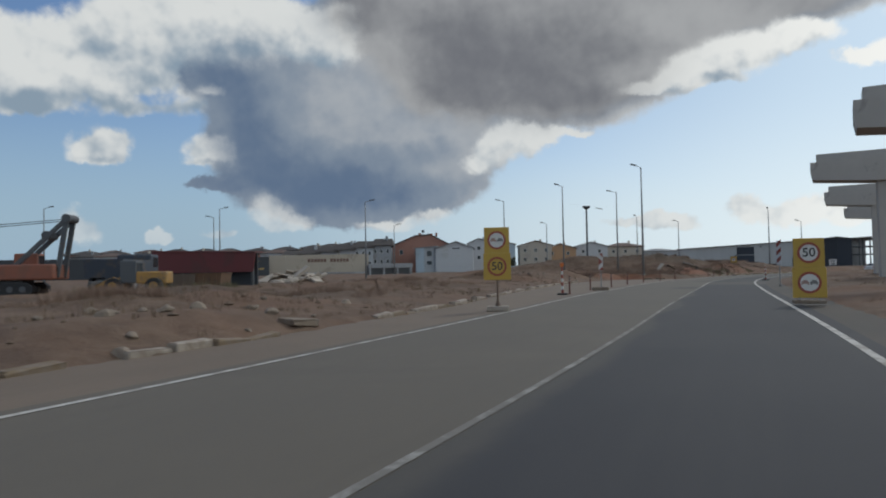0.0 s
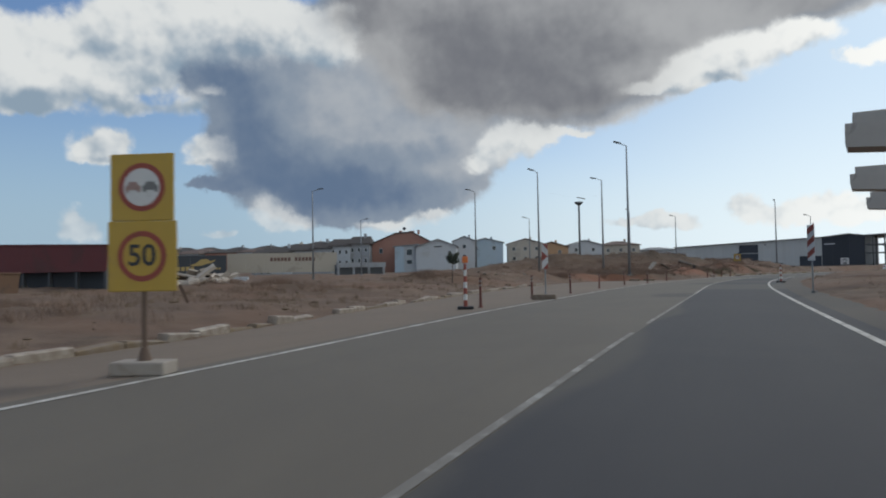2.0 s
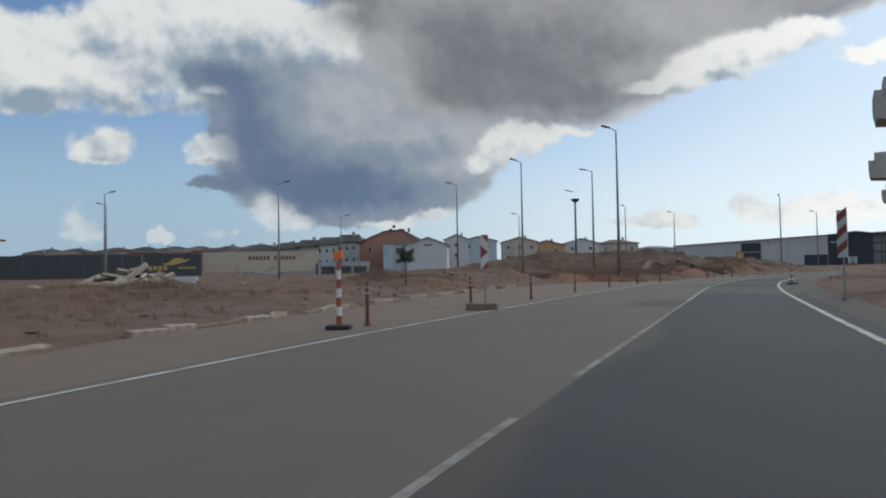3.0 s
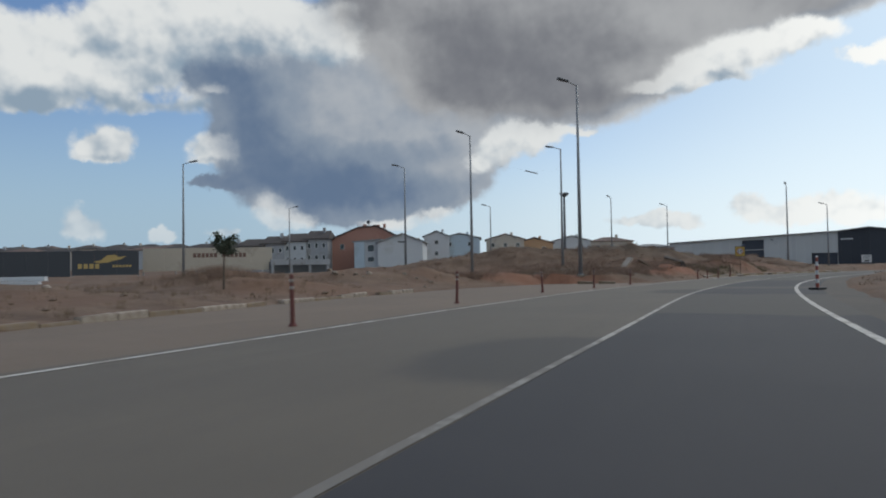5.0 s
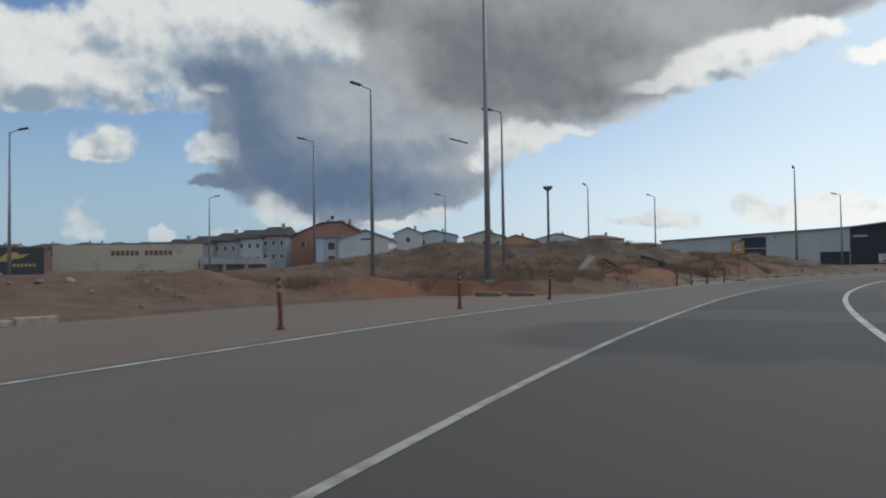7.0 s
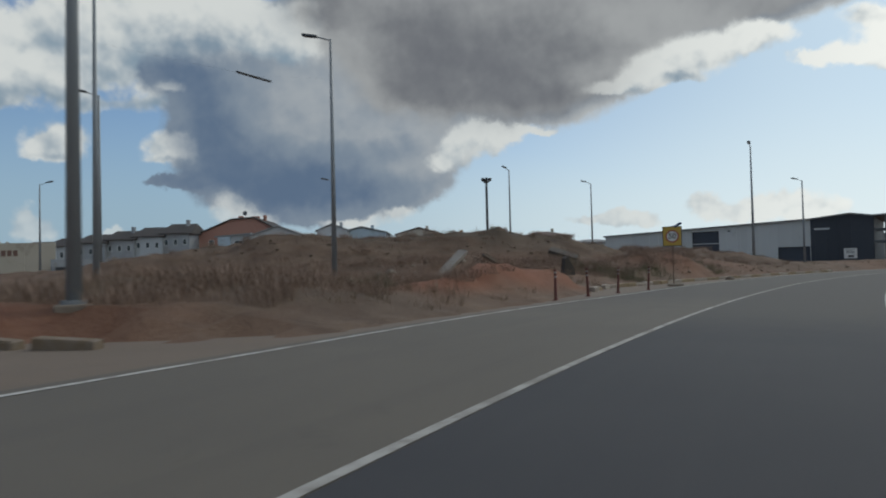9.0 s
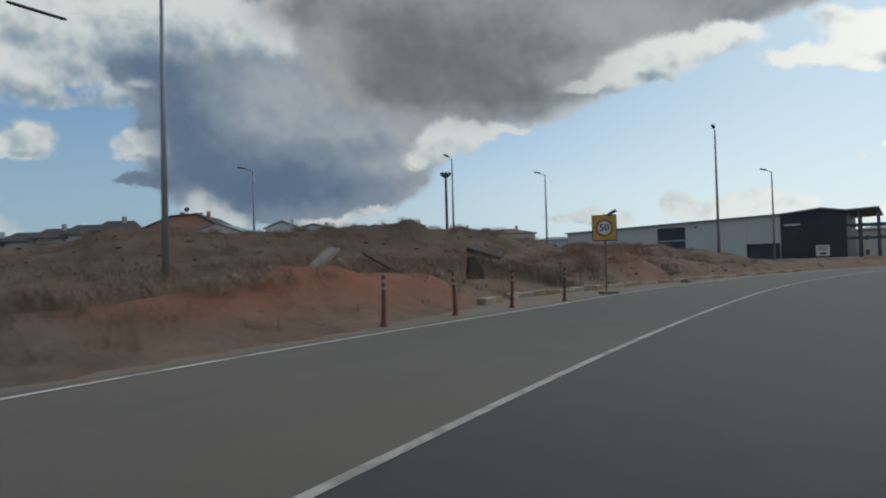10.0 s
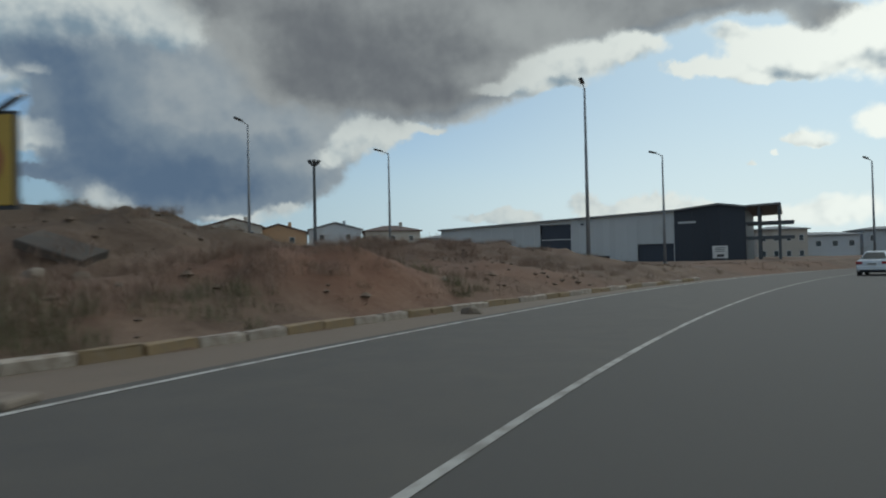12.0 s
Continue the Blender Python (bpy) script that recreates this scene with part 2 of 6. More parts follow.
# ---- materials ----
def surface(name, colour, rough=0.8, metal=0.0, grain=6.0, vary=0.18, bump=0.15, stain=0.0, stain_colour=(0.2, 0.17, 0.14), spread=0.0):
    """A plain material with grain at two sizes, fine relief and, if wanted, stains of another colour."""
    material = bpy.data.materials.new(name)
    material.use_nodes = True
    g = Graph(material.node_tree)
    shader = material.node_tree.nodes["Principled BSDF"]
    at = g.node("ShaderNodeTexCoord").outputs["Object"]
    big = g.noise(at, grain * 0.12, 4.0, 0.6)
    little = g.noise(at, grain, 6.0, 0.65)
    low = tuple(c * (1 - vary) for c in colour)
    high = tuple(min(1.0, c * (1 + vary)) for c in colour)
    tone = g.mix(g.m("ADD", g.m("MULTIPLY", big, 0.6), g.m("MULTIPLY", little, 0.4)), low, high)
    if spread:
        info = g.node("ShaderNodeObjectInfo")
        tint = g.node("ShaderNodeHueSaturation")
        g.put(tint.inputs["Value"], g.m("ADD", 1 - spread / 2, g.m("MULTIPLY", info.outputs["Random"], spread)))
        g.put(tint.inputs["Color"], tone)
        tone = tint.outputs["Color"]
    if stain:
        mark = g.ramp(g.noise(at, grain * 0.35, 6.0, 0.7, 0.6), 0.62 - stain * 0.3, 0.72 - stain * 0.2)
        tone = g.mix(g.m("MULTIPLY", mark, 0.75), tone, stain_colour)
    g.put(shader.inputs["Base Color"], tone)
    g.put(shader.inputs["Roughness"], g.m("ADD", rough - 0.08, g.m("MULTIPLY", little, 0.16), clamp=True))
    shader.inputs["Metallic"].default_value = metal
    if bump:
        relief = g.node("ShaderNodeBump")
        relief.inputs["Strength"].default_value = bump
        relief.inputs["Distance"].default_value = 0.03
        g.put(relief.inputs["Height"], little)
        g.put(shader.inputs["Normal"], relief.outputs[0])
    return material


def pane_glass(name, colour=(0.03, 0.035, 0.04)):
    material = bpy.data.materials.new(name)
    material.use_nodes = True
    shader = material.node_tree.nodes["Principled BSDF"]
    shader.inputs["Base Color"].default_value = (*colour, 1)
    shader.inputs["Roughness"].default_value = 0.06
    shader.inputs["Specular IOR Level"].default_value = 0.6
    return material


def asphalt(name, colour, patch, streak, second_tone=None):
    """Worn asphalt: aggregate grain, broad patches, and streaks along the way it is driven (the sheet's own v direction)."""
    material = bpy.data.materials.new(name)
    material.use_nodes = True
    g = Graph(material.node_tree)
    shader = material.node_tree.nodes["Principled BSDF"]
    at = g.node("ShaderNodeTexCoord")
    grain = g.noise(at.outputs["Object"], 45.0, 5.0, 0.7)
    broad = g.noise(at.outputs["Object"], 0.22, 5.0, 0.6, 0.8)
    long = g.node("ShaderNodeVectorMath", operation="MULTIPLY")
    g.put(long.inputs[0], at.outputs["UV"])
    long.inputs[1].default_value = (1.6, 0.05, 1.0)
    worn = g.noise(long.outputs[0], 1.0, 5.0, 0.65)
    crack = g.ramp(g.noise(at.outputs["Object"], 1.1, 8.0, 0.7, 1.5), 0.60, 0.72)
    tone = g.mix(g.ramp(broad, 0.35, 0.65), colour, patch)
    tone = g.mix(g.m("MULTIPLY", g.ramp(worn, 0.45, 0.7), 0.3), tone, streak)
    tone = g.mix(g.m("MULTIPLY", crack, 0.35), tone, tuple(c * 0.55 for c in colour))
    if second_tone:
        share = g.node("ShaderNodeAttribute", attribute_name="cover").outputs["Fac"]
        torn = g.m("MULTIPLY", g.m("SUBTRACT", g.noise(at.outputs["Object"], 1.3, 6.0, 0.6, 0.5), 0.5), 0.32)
        tone = g.mix(g.ramp(g.m("ADD", share, g.m("MULTIPLY", torn, g.ramp(share, 0.02, 0.3))), 0.2, 0.7), tone, second_tone)
    tone = g.mix(g.m("MULTIPLY", grain, 0.35), tone, tuple(c * 1.7 for c in colour))
    g.put(shader.inputs["Base Color"], tone)
    shader.inputs["Roughness"].default_value = 0.86
    relief = g.node("ShaderNodeBump")
    relief.inputs["Strength"].default_value = 0.35
    relief.inputs["Distance"].default_value = 0.01
    g.put(relief.inputs["Height"], grain)
    g.put(shader.inputs["Normal"], relief.outputs[0])
    return material


def earth(name):
    """Dry bulldozed soil: pale dust, darker clods, reddish fresh heaps and straw-coloured dead grass, by place."""
    material = bpy.data.materials.new(name)
    material.use_nodes = True
    g = Graph(material.node_tree)
    shader = material.node_tree.nodes["Principled BSDF"]
    at = g.node("ShaderNodeTexCoord").outputs["Object"]
    broad = g.noise(at, 0.09, 5.0, 0.6, 0.6)
    mid = g.noise(at, 0.8, 7.0, 0.65, 0.4)
    fine = g.noise(at, 9.0, 7.0, 0.7)
    tone = g.mix(g.ramp(mid, 0.3, 0.7), (0.098, 0.058, 0.037), (0.176, 0.114, 0.076))
    tone = g.mix(g.m("MULTIPLY", g.ramp(broad, 0.46, 0.62), 0.7), tone, (0.162, 0.085, 0.050))
    tone = g.mix(g.m("MULTIPLY", g.ramp(g.noise(at, 0.3, 6.0, 0.7, 0.8), 0.55, 0.68), 0.6), tone, (0.088, 0.061, 0.039))
    tone = g.mix(g.m("MULTIPLY", g.ramp(fine, 0.55, 0.75), 0.5), tone, (0.235, 0.170, 0.122))
    tone = g.mix(g.m("MULTIPLY", g.ramp(fine, 0.45, 0.25), 0.5), tone, (0.048, 0.031, 0.023))
    scrub = g.node("ShaderNodeAttribute", attribute_name="scrub")
    tone = g.mix(g.m("MULTIPLY", scrub.outputs["Fac"], g.ramp(mid, 0.25, 0.5)), tone, g.mix(fine, (0.036, 0.027, 0.018), (0.080, 0.057, 0.037)))
    red = g.node("ShaderNodeAttribute", attribute_name="fresh")
    tone = g.mix(g.m("MULTIPLY", red.outputs["Fac"], 0.85), tone, g.mix(mid, (0.185, 0.060, 0.028), (0.235, 0.086, 0.042)))
    g.put(shader.inputs["Base Color"], tone)
    shader.inputs["Roughness"].default_value = 0.95
    relief = g.node("ShaderNodeBump")
    relief.inputs["Strength"].default_value = 0.7
    relief.inputs["Distance"].default_value = 0.12
    g.put(relief.inputs["Height"], g.m("ADD", mid, g.m("MULTIPLY", fine, 0.5)))
    g.put(shader.inputs["Normal"], relief.outputs[0])
    return material


EARTH = earth("dry_soil")
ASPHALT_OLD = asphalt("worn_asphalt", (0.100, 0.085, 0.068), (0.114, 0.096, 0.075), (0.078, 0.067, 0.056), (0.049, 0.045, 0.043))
ASPHALT_NEW = asphalt("darker_asphalt", (0.030, 0.029, 0.033), (0.038, 0.036, 0.039), (0.052, 0.049, 0.048), (0.074, 0.065, 0.055))
SHOULDER = asphalt("dusty_shoulder", (0.138, 0.102, 0.074), (0.160, 0.118, 0.085), (0.112, 0.086, 0.064))
SHOULDER_DARK = asphalt("dark_shoulder", (0.056, 0.047, 0.039), (0.074, 0.058, 0.046), (0.046, 0.041, 0.036))
PAINT_WHITE = surface("road_paint", (0.52, 0.49, 0.45), 0.8, grain=5, vary=0.25, stain=0.55, stain_colour=(0.22, 0.19, 0.16))
PAINT_MIDDLE = surface("middle_road_paint", (0.40, 0.375, 0.34), 0.8, grain=5, vary=0.25, stain=0.6, stain_colour=(0.18, 0.16, 0.135))
PAINT_WORN = surface("worn_road_paint", (0.30, 0.285, 0.26), 0.8, grain=5, vary=0.3, stain=0.85, stain_colour=(0.12, 0.105, 0.09))
CONCRETE = surface("concrete", (0.44, 0.415, 0.38), 0.85, grain=1.6, vary=0.2, stain=0.15, stain_colour=(0.24, 0.22, 0.20))
KERB_WHITE = surface("kerb_white", (0.35, 0.295, 0.24), 0.8, grain=5, vary=0.2, stain=0.8, stain_colour=(0.22, 0.17, 0.13), spread=0.3)
KERB_PAINT = surface("kerb_yellow_paint", (0.225, 0.155, 0.082), 0.8, grain=5, vary=0.2, stain=0.6, stain_colour=(0.2, 0.15, 0.1), spread=0.25)
KERB_YELLOW = surface("kerb_yellow", (0.185, 0.132, 0.08), 0.8, grain=5, vary=0.2, stain=0.8, stain_colour=(0.2, 0.155, 0.12), spread=0.3)
RUBBER = surface("rubber", (0.025, 0.025, 0.027), 0.75, grain=20)
RED = surface("red_plastic", (0.125, 0.036, 0.029), 0.7, grain=8, stain=0.5, stain_colour=(0.13, 0.07, 0.05))
RED_PAINT = surface("red_sign", (0.28, 0.062, 0.04), 0.55, grain=6, stain=0.3, stain_colour=(0.2, 0.06, 0.04))
WHITE_SIGN = surface("white_sign", (0.60, 0.59, 0.565), 0.5, grain=6, stain=0.2)
YELLOW_SIGN = surface("yellow_sign", (0.45, 0.29, 0.045), 0.5, grain=4, stain=0.25, stain_colour=(0.42, 0.27, 0.06))
BLACK_SIGN = surface("black_sign", (0.03, 0.03, 0.032), 0.5, grain=6)
ORANGE = surface("orange_plastic", (0.62, 0.16, 0.03), 0.5, grain=6)
STEEL = surface("galvanised_steel", (0.24, 0.25, 0.26), 0.55, 0.2, grain=1.5, vary=0.08, bump=0.0)
STEEL_DARK = surface("dark_steel", (0.10, 0.105, 0.11), 0.55, 0.5, grain=4)
SOLAR = pane_glass("solar_cells", (0.02, 0.03, 0.06))
GLASS = pane_glass("dark_glass")
CAR_WHITE = surface("white_car_paint", (0.74, 0.75, 0.75), 0.25, grain=2, vary=0.04, bump=0.0)
TRIM_BLACK = surface("black_trim", (0.03, 0.03, 0.032), 0.55, grain=12)
LAMP_RED = surface("rear_lamp_red", (0.32, 0.02, 0.02), 0.2, grain=10, bump=0.0)
CHROME = surface("bright_metal", (0.55, 0.55, 0.56), 0.3, 0.9, grain=8, bump=0.02)
ROCK_PALE = surface("broken_concrete", (0.40, 0.34, 0.28), 0.9, grain=4, vary=0.3, bump=0.6, spread=0.4)
ROCK = surface("broken_stone", (0.24, 0.19, 0.145), 0.9, grain=4, vary=0.3, bump=0.6, spread=0.5)


# ---- building helpers ----
def mesh_of(bm, name, *materials, smooth=False):
    bmesh.ops.recalc_face_normals(bm, faces=bm.faces)
    me = bpy.data.meshes.new(name)
    bm.to_mesh(me)
    bm.free()
    for material in materials:
        me.materials.append(material)
    if smooth:
        me.shade_smooth()
    return me


def part(name, bm, material, parent=None, label="", smooth=False):
    ob = new(name, mesh_of(bm, name, material, smooth=smooth))
    if parent is not None:
        ob.parent = parent
    if label:
        tagged(ob, label)
    return ob


def box(x0, x1, y0, y1, z0, z1, bevel=0.0, bm=None, m=None):
    bm = bm or bmesh.new()
    made = bmesh.ops.create_cube(bm, size=1.0)["verts"]
    for v in made:
        v.co = Vector(((x0 + x1) / 2 + v.co.x * (x1 - x0), (y0 + y1) / 2 + v.co.y * (y1 - y0), (z0 + z1) / 2 + v.co.z * (z1 - z0)))
    if bevel:
        edges = list({e for v in made for e in v.link_edges})
        made = bmesh.ops.bevel(bm, geom=edges, offset=bevel, segments=2, affect="EDGES", profile=0.5)["verts"]
    if m is not None:
        bmesh.ops.transform(bm, matrix=m, verts=made)
    return bm


def tube(p, q, r0, r1=None, sides=12, bm=None):
    bm = bm or bmesh.new()
    p, q = Vector(p), Vector(q)
    m = Matrix.Translation((p + q) / 2) @ (q - p).to_track_quat("Z", "Y").to_matrix().to_4x4()
    bmesh.ops.create_cone(bm, cap_ends=True, segments=sides, radius1=r0, radius2=r0 if r1 is None else r1, depth=(q - p).length, matrix=m)
    return bm


def prism(points, y0, y1, bm=None):
    """A slab of the outline points (x, z) from y0 to y1."""
    bm = bm or bmesh.new()
    a = [bm.verts.new((x, y0, z)) for x, z in points]
    b = [bm.verts.new((x, y1, z)) for x, z in points]
    bm.faces.new(a)
    bm.faces.new(b[::-1])
    for i in range(len(points)):
        j = (i + 1) % len(points)
        bm.faces.new((a[j], a[i], b[i], b[j]))
    return bm


def thing(name, label, category, group="", kind="", m=None):
    ob = tagged(new(name), label, category, group, kind)
    ob.empty_display_size = 0.2
    if m is not None:
        ob.matrix_world = m
    return ob


# ---- the road's line ----
def cubic(y):
    return 2.4777e-05 * y ** 3 - 0.0021528 * y ** 2 + 0.410936 * y - 0.7824


def road_line():
    """Points of the line between the lanes, a metre or so apart, and the unit vectors to its right."""
    pts = [(cubic(0) + 0.410936 * y, float(y)) for y in range(-80, 0, 2)]
    pts += [(cubic(y), float(y)) for y in range(0, 132)]
    x, y = pts[-1]
    heading = math.atan2(pts[-1][0] - pts[-2][0], pts[-1][1] - pts[-2][1])
    for i in range(260):
        heading = min(heading + 0.0075, radians(76))
        x, y = x + 1.5 * math.sin(heading), y + 1.5 * math.cos(heading)
        pts.append((x, y))
    p = np.array(pts)
    d = np.gradient(p, axis=0)
    d /= np.linalg.norm(d, axis=1)[:, None]
    return p, np.stack([d[:, 1], -d[:, 0]], axis=1)


LINE, RIGHT = road_line()
ALONG = np.concatenate([[0], np.cumsum(np.linalg.norm(np.diff(LINE, axis=0), axis=1))])
HALF_LEFT, HALF_RIGHT = 4.2, 3.65      # from the middle line to the edge lines
EDGE = np.interp(LINE[:, 1], [7, 11, 17, 20, 23, 28, 31, 35, 42, 46, 49, 53, 58, 64, 69, 71, 73, 77, 81, 85, 89, 92, 97, 100, 106, 115],
                 [-4.07, -4.16, -4.3, -4.25, -4.39, -4.5, -4.66, -4.72, -4.55, -4.52, -4.6, -4.62, -4.52, -4.6, -4.33, -4.2, -4.08, -4.15, -4.28, -4.23, -3.97, -3.87, -4.25, -4.33, -4.3, -4.6])   # the left edge line
MIDDLE = np.interp(LINE[:, 1], [0, 15, 23, 28, 32, 37, 46, 50, 55, 58, 62.5, 67, 70, 73, 76, 82, 85, 90, 93, 98, 102, 107, 113],
                   [0, -0.01, -0.05, -0.03, 0.06, 0.14, 0.2, 0.16, 0.02, -0.08, -0.2, -0.15, -0.17, -0.22, -0.17, -0.12, -0.08, -0.02, 0.0, -0.08, -0.1, -0.04, 0.0])   # how the painted middle line wanders
EDGE_RIGHT = np.interp(LINE[:, 1], [10, 25, 45, 58, 70, 78, 86, 100], [3.7, 3.6, 3.5, 3.25, 3.05, 3.05, 3.3, 3.6])


def eased(row):
    """The same row of offsets without sharp bends."""
    return np.convolve(np.pad(row, 4, mode="edge"), np.ones(9) / 9, mode="valid")


EDGE, MIDDLE, EDGE_RIGHT = eased(EDGE), eased(MIDDLE), eased(EDGE_RIGHT)


def kerb_gap(y):
    """How far the left kerb stands off the left edge line, by y."""
    return float(np.interp(y, [-80, 13, 25, 34, 42, 58, 68, 75, 77.5, 86, 91, 95, 100, 106, 114, 135], [2.2, 2.2, 3.0, 4.4, 5.3, 7.3, 7.6, 6.5, 0.5, 0.4, 1.2, 2.3, 1.9, 1.6, 1.3, 1.0]))


GAP = np.array([kerb_gap(y) for y in LINE[:, 1]])


def strip(name, left, right, z, material, label, category, first=0, last=None, cover_at=None, steps=5):
    """A sheet along the road between two offsets from its middle line (numbers or arrays)."""
    n = len(LINE)
    last = n if last is None else last
    l = np.broadcast_to(left, (n,))
    r = np.broadcast_to(right, (n,))
    bm = bmesh.new()
    uv = bm.loops.layers.uv.new("UVMap")
    cover = bm.verts.layers.float.new("cover") if cover_at else None
    rows = []
    for i in range(first, last):
        row = []
        for k in range(steps):
            o = l[i] + (r[i] - l[i]) * k / (steps - 1)
            p = LINE[i] + RIGHT[i] * o
            corner = bm.verts.new((p[0], p[1], z))
            if cover_at:
                corner[cover] = cover_at(o, LINE[i][1]) if LINE[i][0] < 120 else right_wear(o, 200) if cover_at is right_wear else 0.0
            row.append((corner, (o, ALONG[i])))
        rows.append(row)
    for a, b in zip(rows, rows[1:]):
        for k in range(steps - 1):
            quad = (a[k], a[k + 1], b[k + 1], b[k])
            f = bm.faces.new([q[0] for q in quad])
            for loop, q in zip(f.loops, quad):
                loop[uv].uv = q[1]
    return tagged(new(name, mesh_of(bm, name, material)), label, category, kind="structure")


def index_at(y):
    return int(np.argmin(np.abs(LINE[:, 1] - y) + (LINE[:, 0] > 200) * 500))


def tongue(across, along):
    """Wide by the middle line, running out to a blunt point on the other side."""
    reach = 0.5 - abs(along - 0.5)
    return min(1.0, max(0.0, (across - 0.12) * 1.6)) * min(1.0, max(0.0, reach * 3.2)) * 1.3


def left_dark_share(offset, y):
    """Share of the dark tone: patches in the old lane, and far cloud shade."""
    # cloud shade over the far stretch, put into the lane's colour
    far_shade = 0.52 * min(1.0, max(0.0, (y - 76) / 14))
    return min(1.0, far_shade + tongue((offset + 2.1) / 2.1, (y - 42.2) / 4.6) + tongue((offset + 2.9) / 2.9, (y - 61.0) / 5.4))


def right_wear(offset, y):
    """The dark lane is worn beside the middle line, and paler towards the bend."""
    fringe = (0.55 + 0.5 * noise.noise(Vector((0.0, y * 0.22, 5.0))) - offset) * 1.6 if y < 38 else 0.0
    ragged = 0.7 * noise.noise(Vector((offset * 0.9, y * 0.3, 2.0)))
    old = max(min(y + ragged - 51.0, 61.6 + ragged - y), min(y - 66.2, 69.5 + ragged - y))      # two stretches never resurfaced
    return min(1.0, max(0.0, (y - 76) / 11, fringe, old))


strip("road", EDGE - 0.3, MIDDLE + 0.05, 0.0, ASPHALT_OLD, "worn grey-brown asphalt lane of a two-lane road", "road", cover_at=left_dark_share, steps=25)
strip("road", MIDDLE + 0.05, HALF_RIGHT + 0.35, 0.0, ASPHALT_NEW, "darker resurfaced asphalt lane of a two-lane road", "road", cover_at=right_wear, steps=13)
strip("pavement", -HALF_LEFT - 0.35 - GAP, EDGE - 0.29, -0.012, SHOULDER, "dusty broken asphalt shoulder beside the road", "shoulder")
strip("pavement", HALF_RIGHT + 0.34, HALF_RIGHT + 1.5, -0.012, SHOULDER_DARK, "narrow dusty shoulder beside the road", "shoulder")


def line_marks(offset, width, spans, label, paint=PAINT_WHITE):
    for first, last in spans:
        strip("road_line", offset - width / 2, offset + width / 2, 0.006, paint, label, "road marking", first, last)


line_marks(EDGE, 0.10, [(0, len(LINE))], "worn white solid edge line on asphalt")
line_marks(EDGE_RIGHT, 0.13, [(0, len(LINE))], "white solid edge line on asphalt")
line_marks(MIDDLE, 0.085, [(index_at(-60), index_at(28) + 1), (index_at(30), index_at(46) + 1)], "worn white line between two lanes", PAINT_WORN)
line_marks(MIDDLE, 0.09, [(index_at(46), len(LINE))], "white line between two lanes on asphalt", PAINT_MIDDLE)


# ---- the ground: one sheet to the horizon, with the heaps of soil beside the road ----
HEAPS = [  # x, y, half sizes, height, turn in degrees, share of fresh red soil
    (14, 110, 8, 4, 1.75, 0, 0.0), (24, 111, 7, 4, 1.7, 10, 0.0), (31, 113.5, 6, 3.5, 1.85, 10, 0.0), (38, 117, 5, 3.5, 1.2, 25, 0.0), (2, 108, 8, 4, 0.35, 0, 0.0), (46, 127, 9, 4, 1.75, 30, 0.1), (3.6, 66.5, 4.0, 1.9, 0.7, 20, 0.0), (5.8, 63.6, 2.6, 1.3, 0.45, 25, 0.0),
    (27, 103, 4, 2.4, 0.55, 30, 0.1), (33, 106, 4, 2.4, 0.6, 20, 0.2), (40.5, 111.0, 3.2, 2.0, 0.95, 35, 0.5), (47, 119, 4, 2.6, 0.35, 40, 0.2),
    (27.6, 89.2, 2.2, 0.9, 0.36, 56, 1.0), (29.6, 92.2, 2.2, 0.95, 0.46, 56, 1.0), (31.3, 94.8, 1.6, 0.95, 0.5, 55, 0.9), (17.0, 79.5, 4.0, 1.5, 0.5, 10, 0.7),
    (-16.2, 73.2, 3.4, 1.8, 0.7, 5, 0.0), (8.2, 72.5, 2.6, 1.8, 0.62, 20, 0.0), (11.2, 75.5, 2.2, 1.6, 0.75, 30, 0.1), (20.5, 86, 4, 3, 0.5, 0, 0.0),
    (-4.2, 15.5, 3.5, 2.2, 0.35, 60, 0.0), (-6.5, 22, 4, 3, 0.45, 70, 0.0), (-3.0, 30, 3, 2.2, 0.3, 60, 0.0), (-12, 32, 6, 3, 0.5, 20, 0.0),
    (-6, 45, 7, 3, 0.5, 20, 0.0), (0, 55, 5, 3, 0.45, 20, 0.0), (-20, 58, 9, 5, 0.3, 0, 0.0), (-3, 85, 10, 5, 0.1, 0, 0.0), (4, 97, 8, 5, 0.12, 0, 0.0),
]


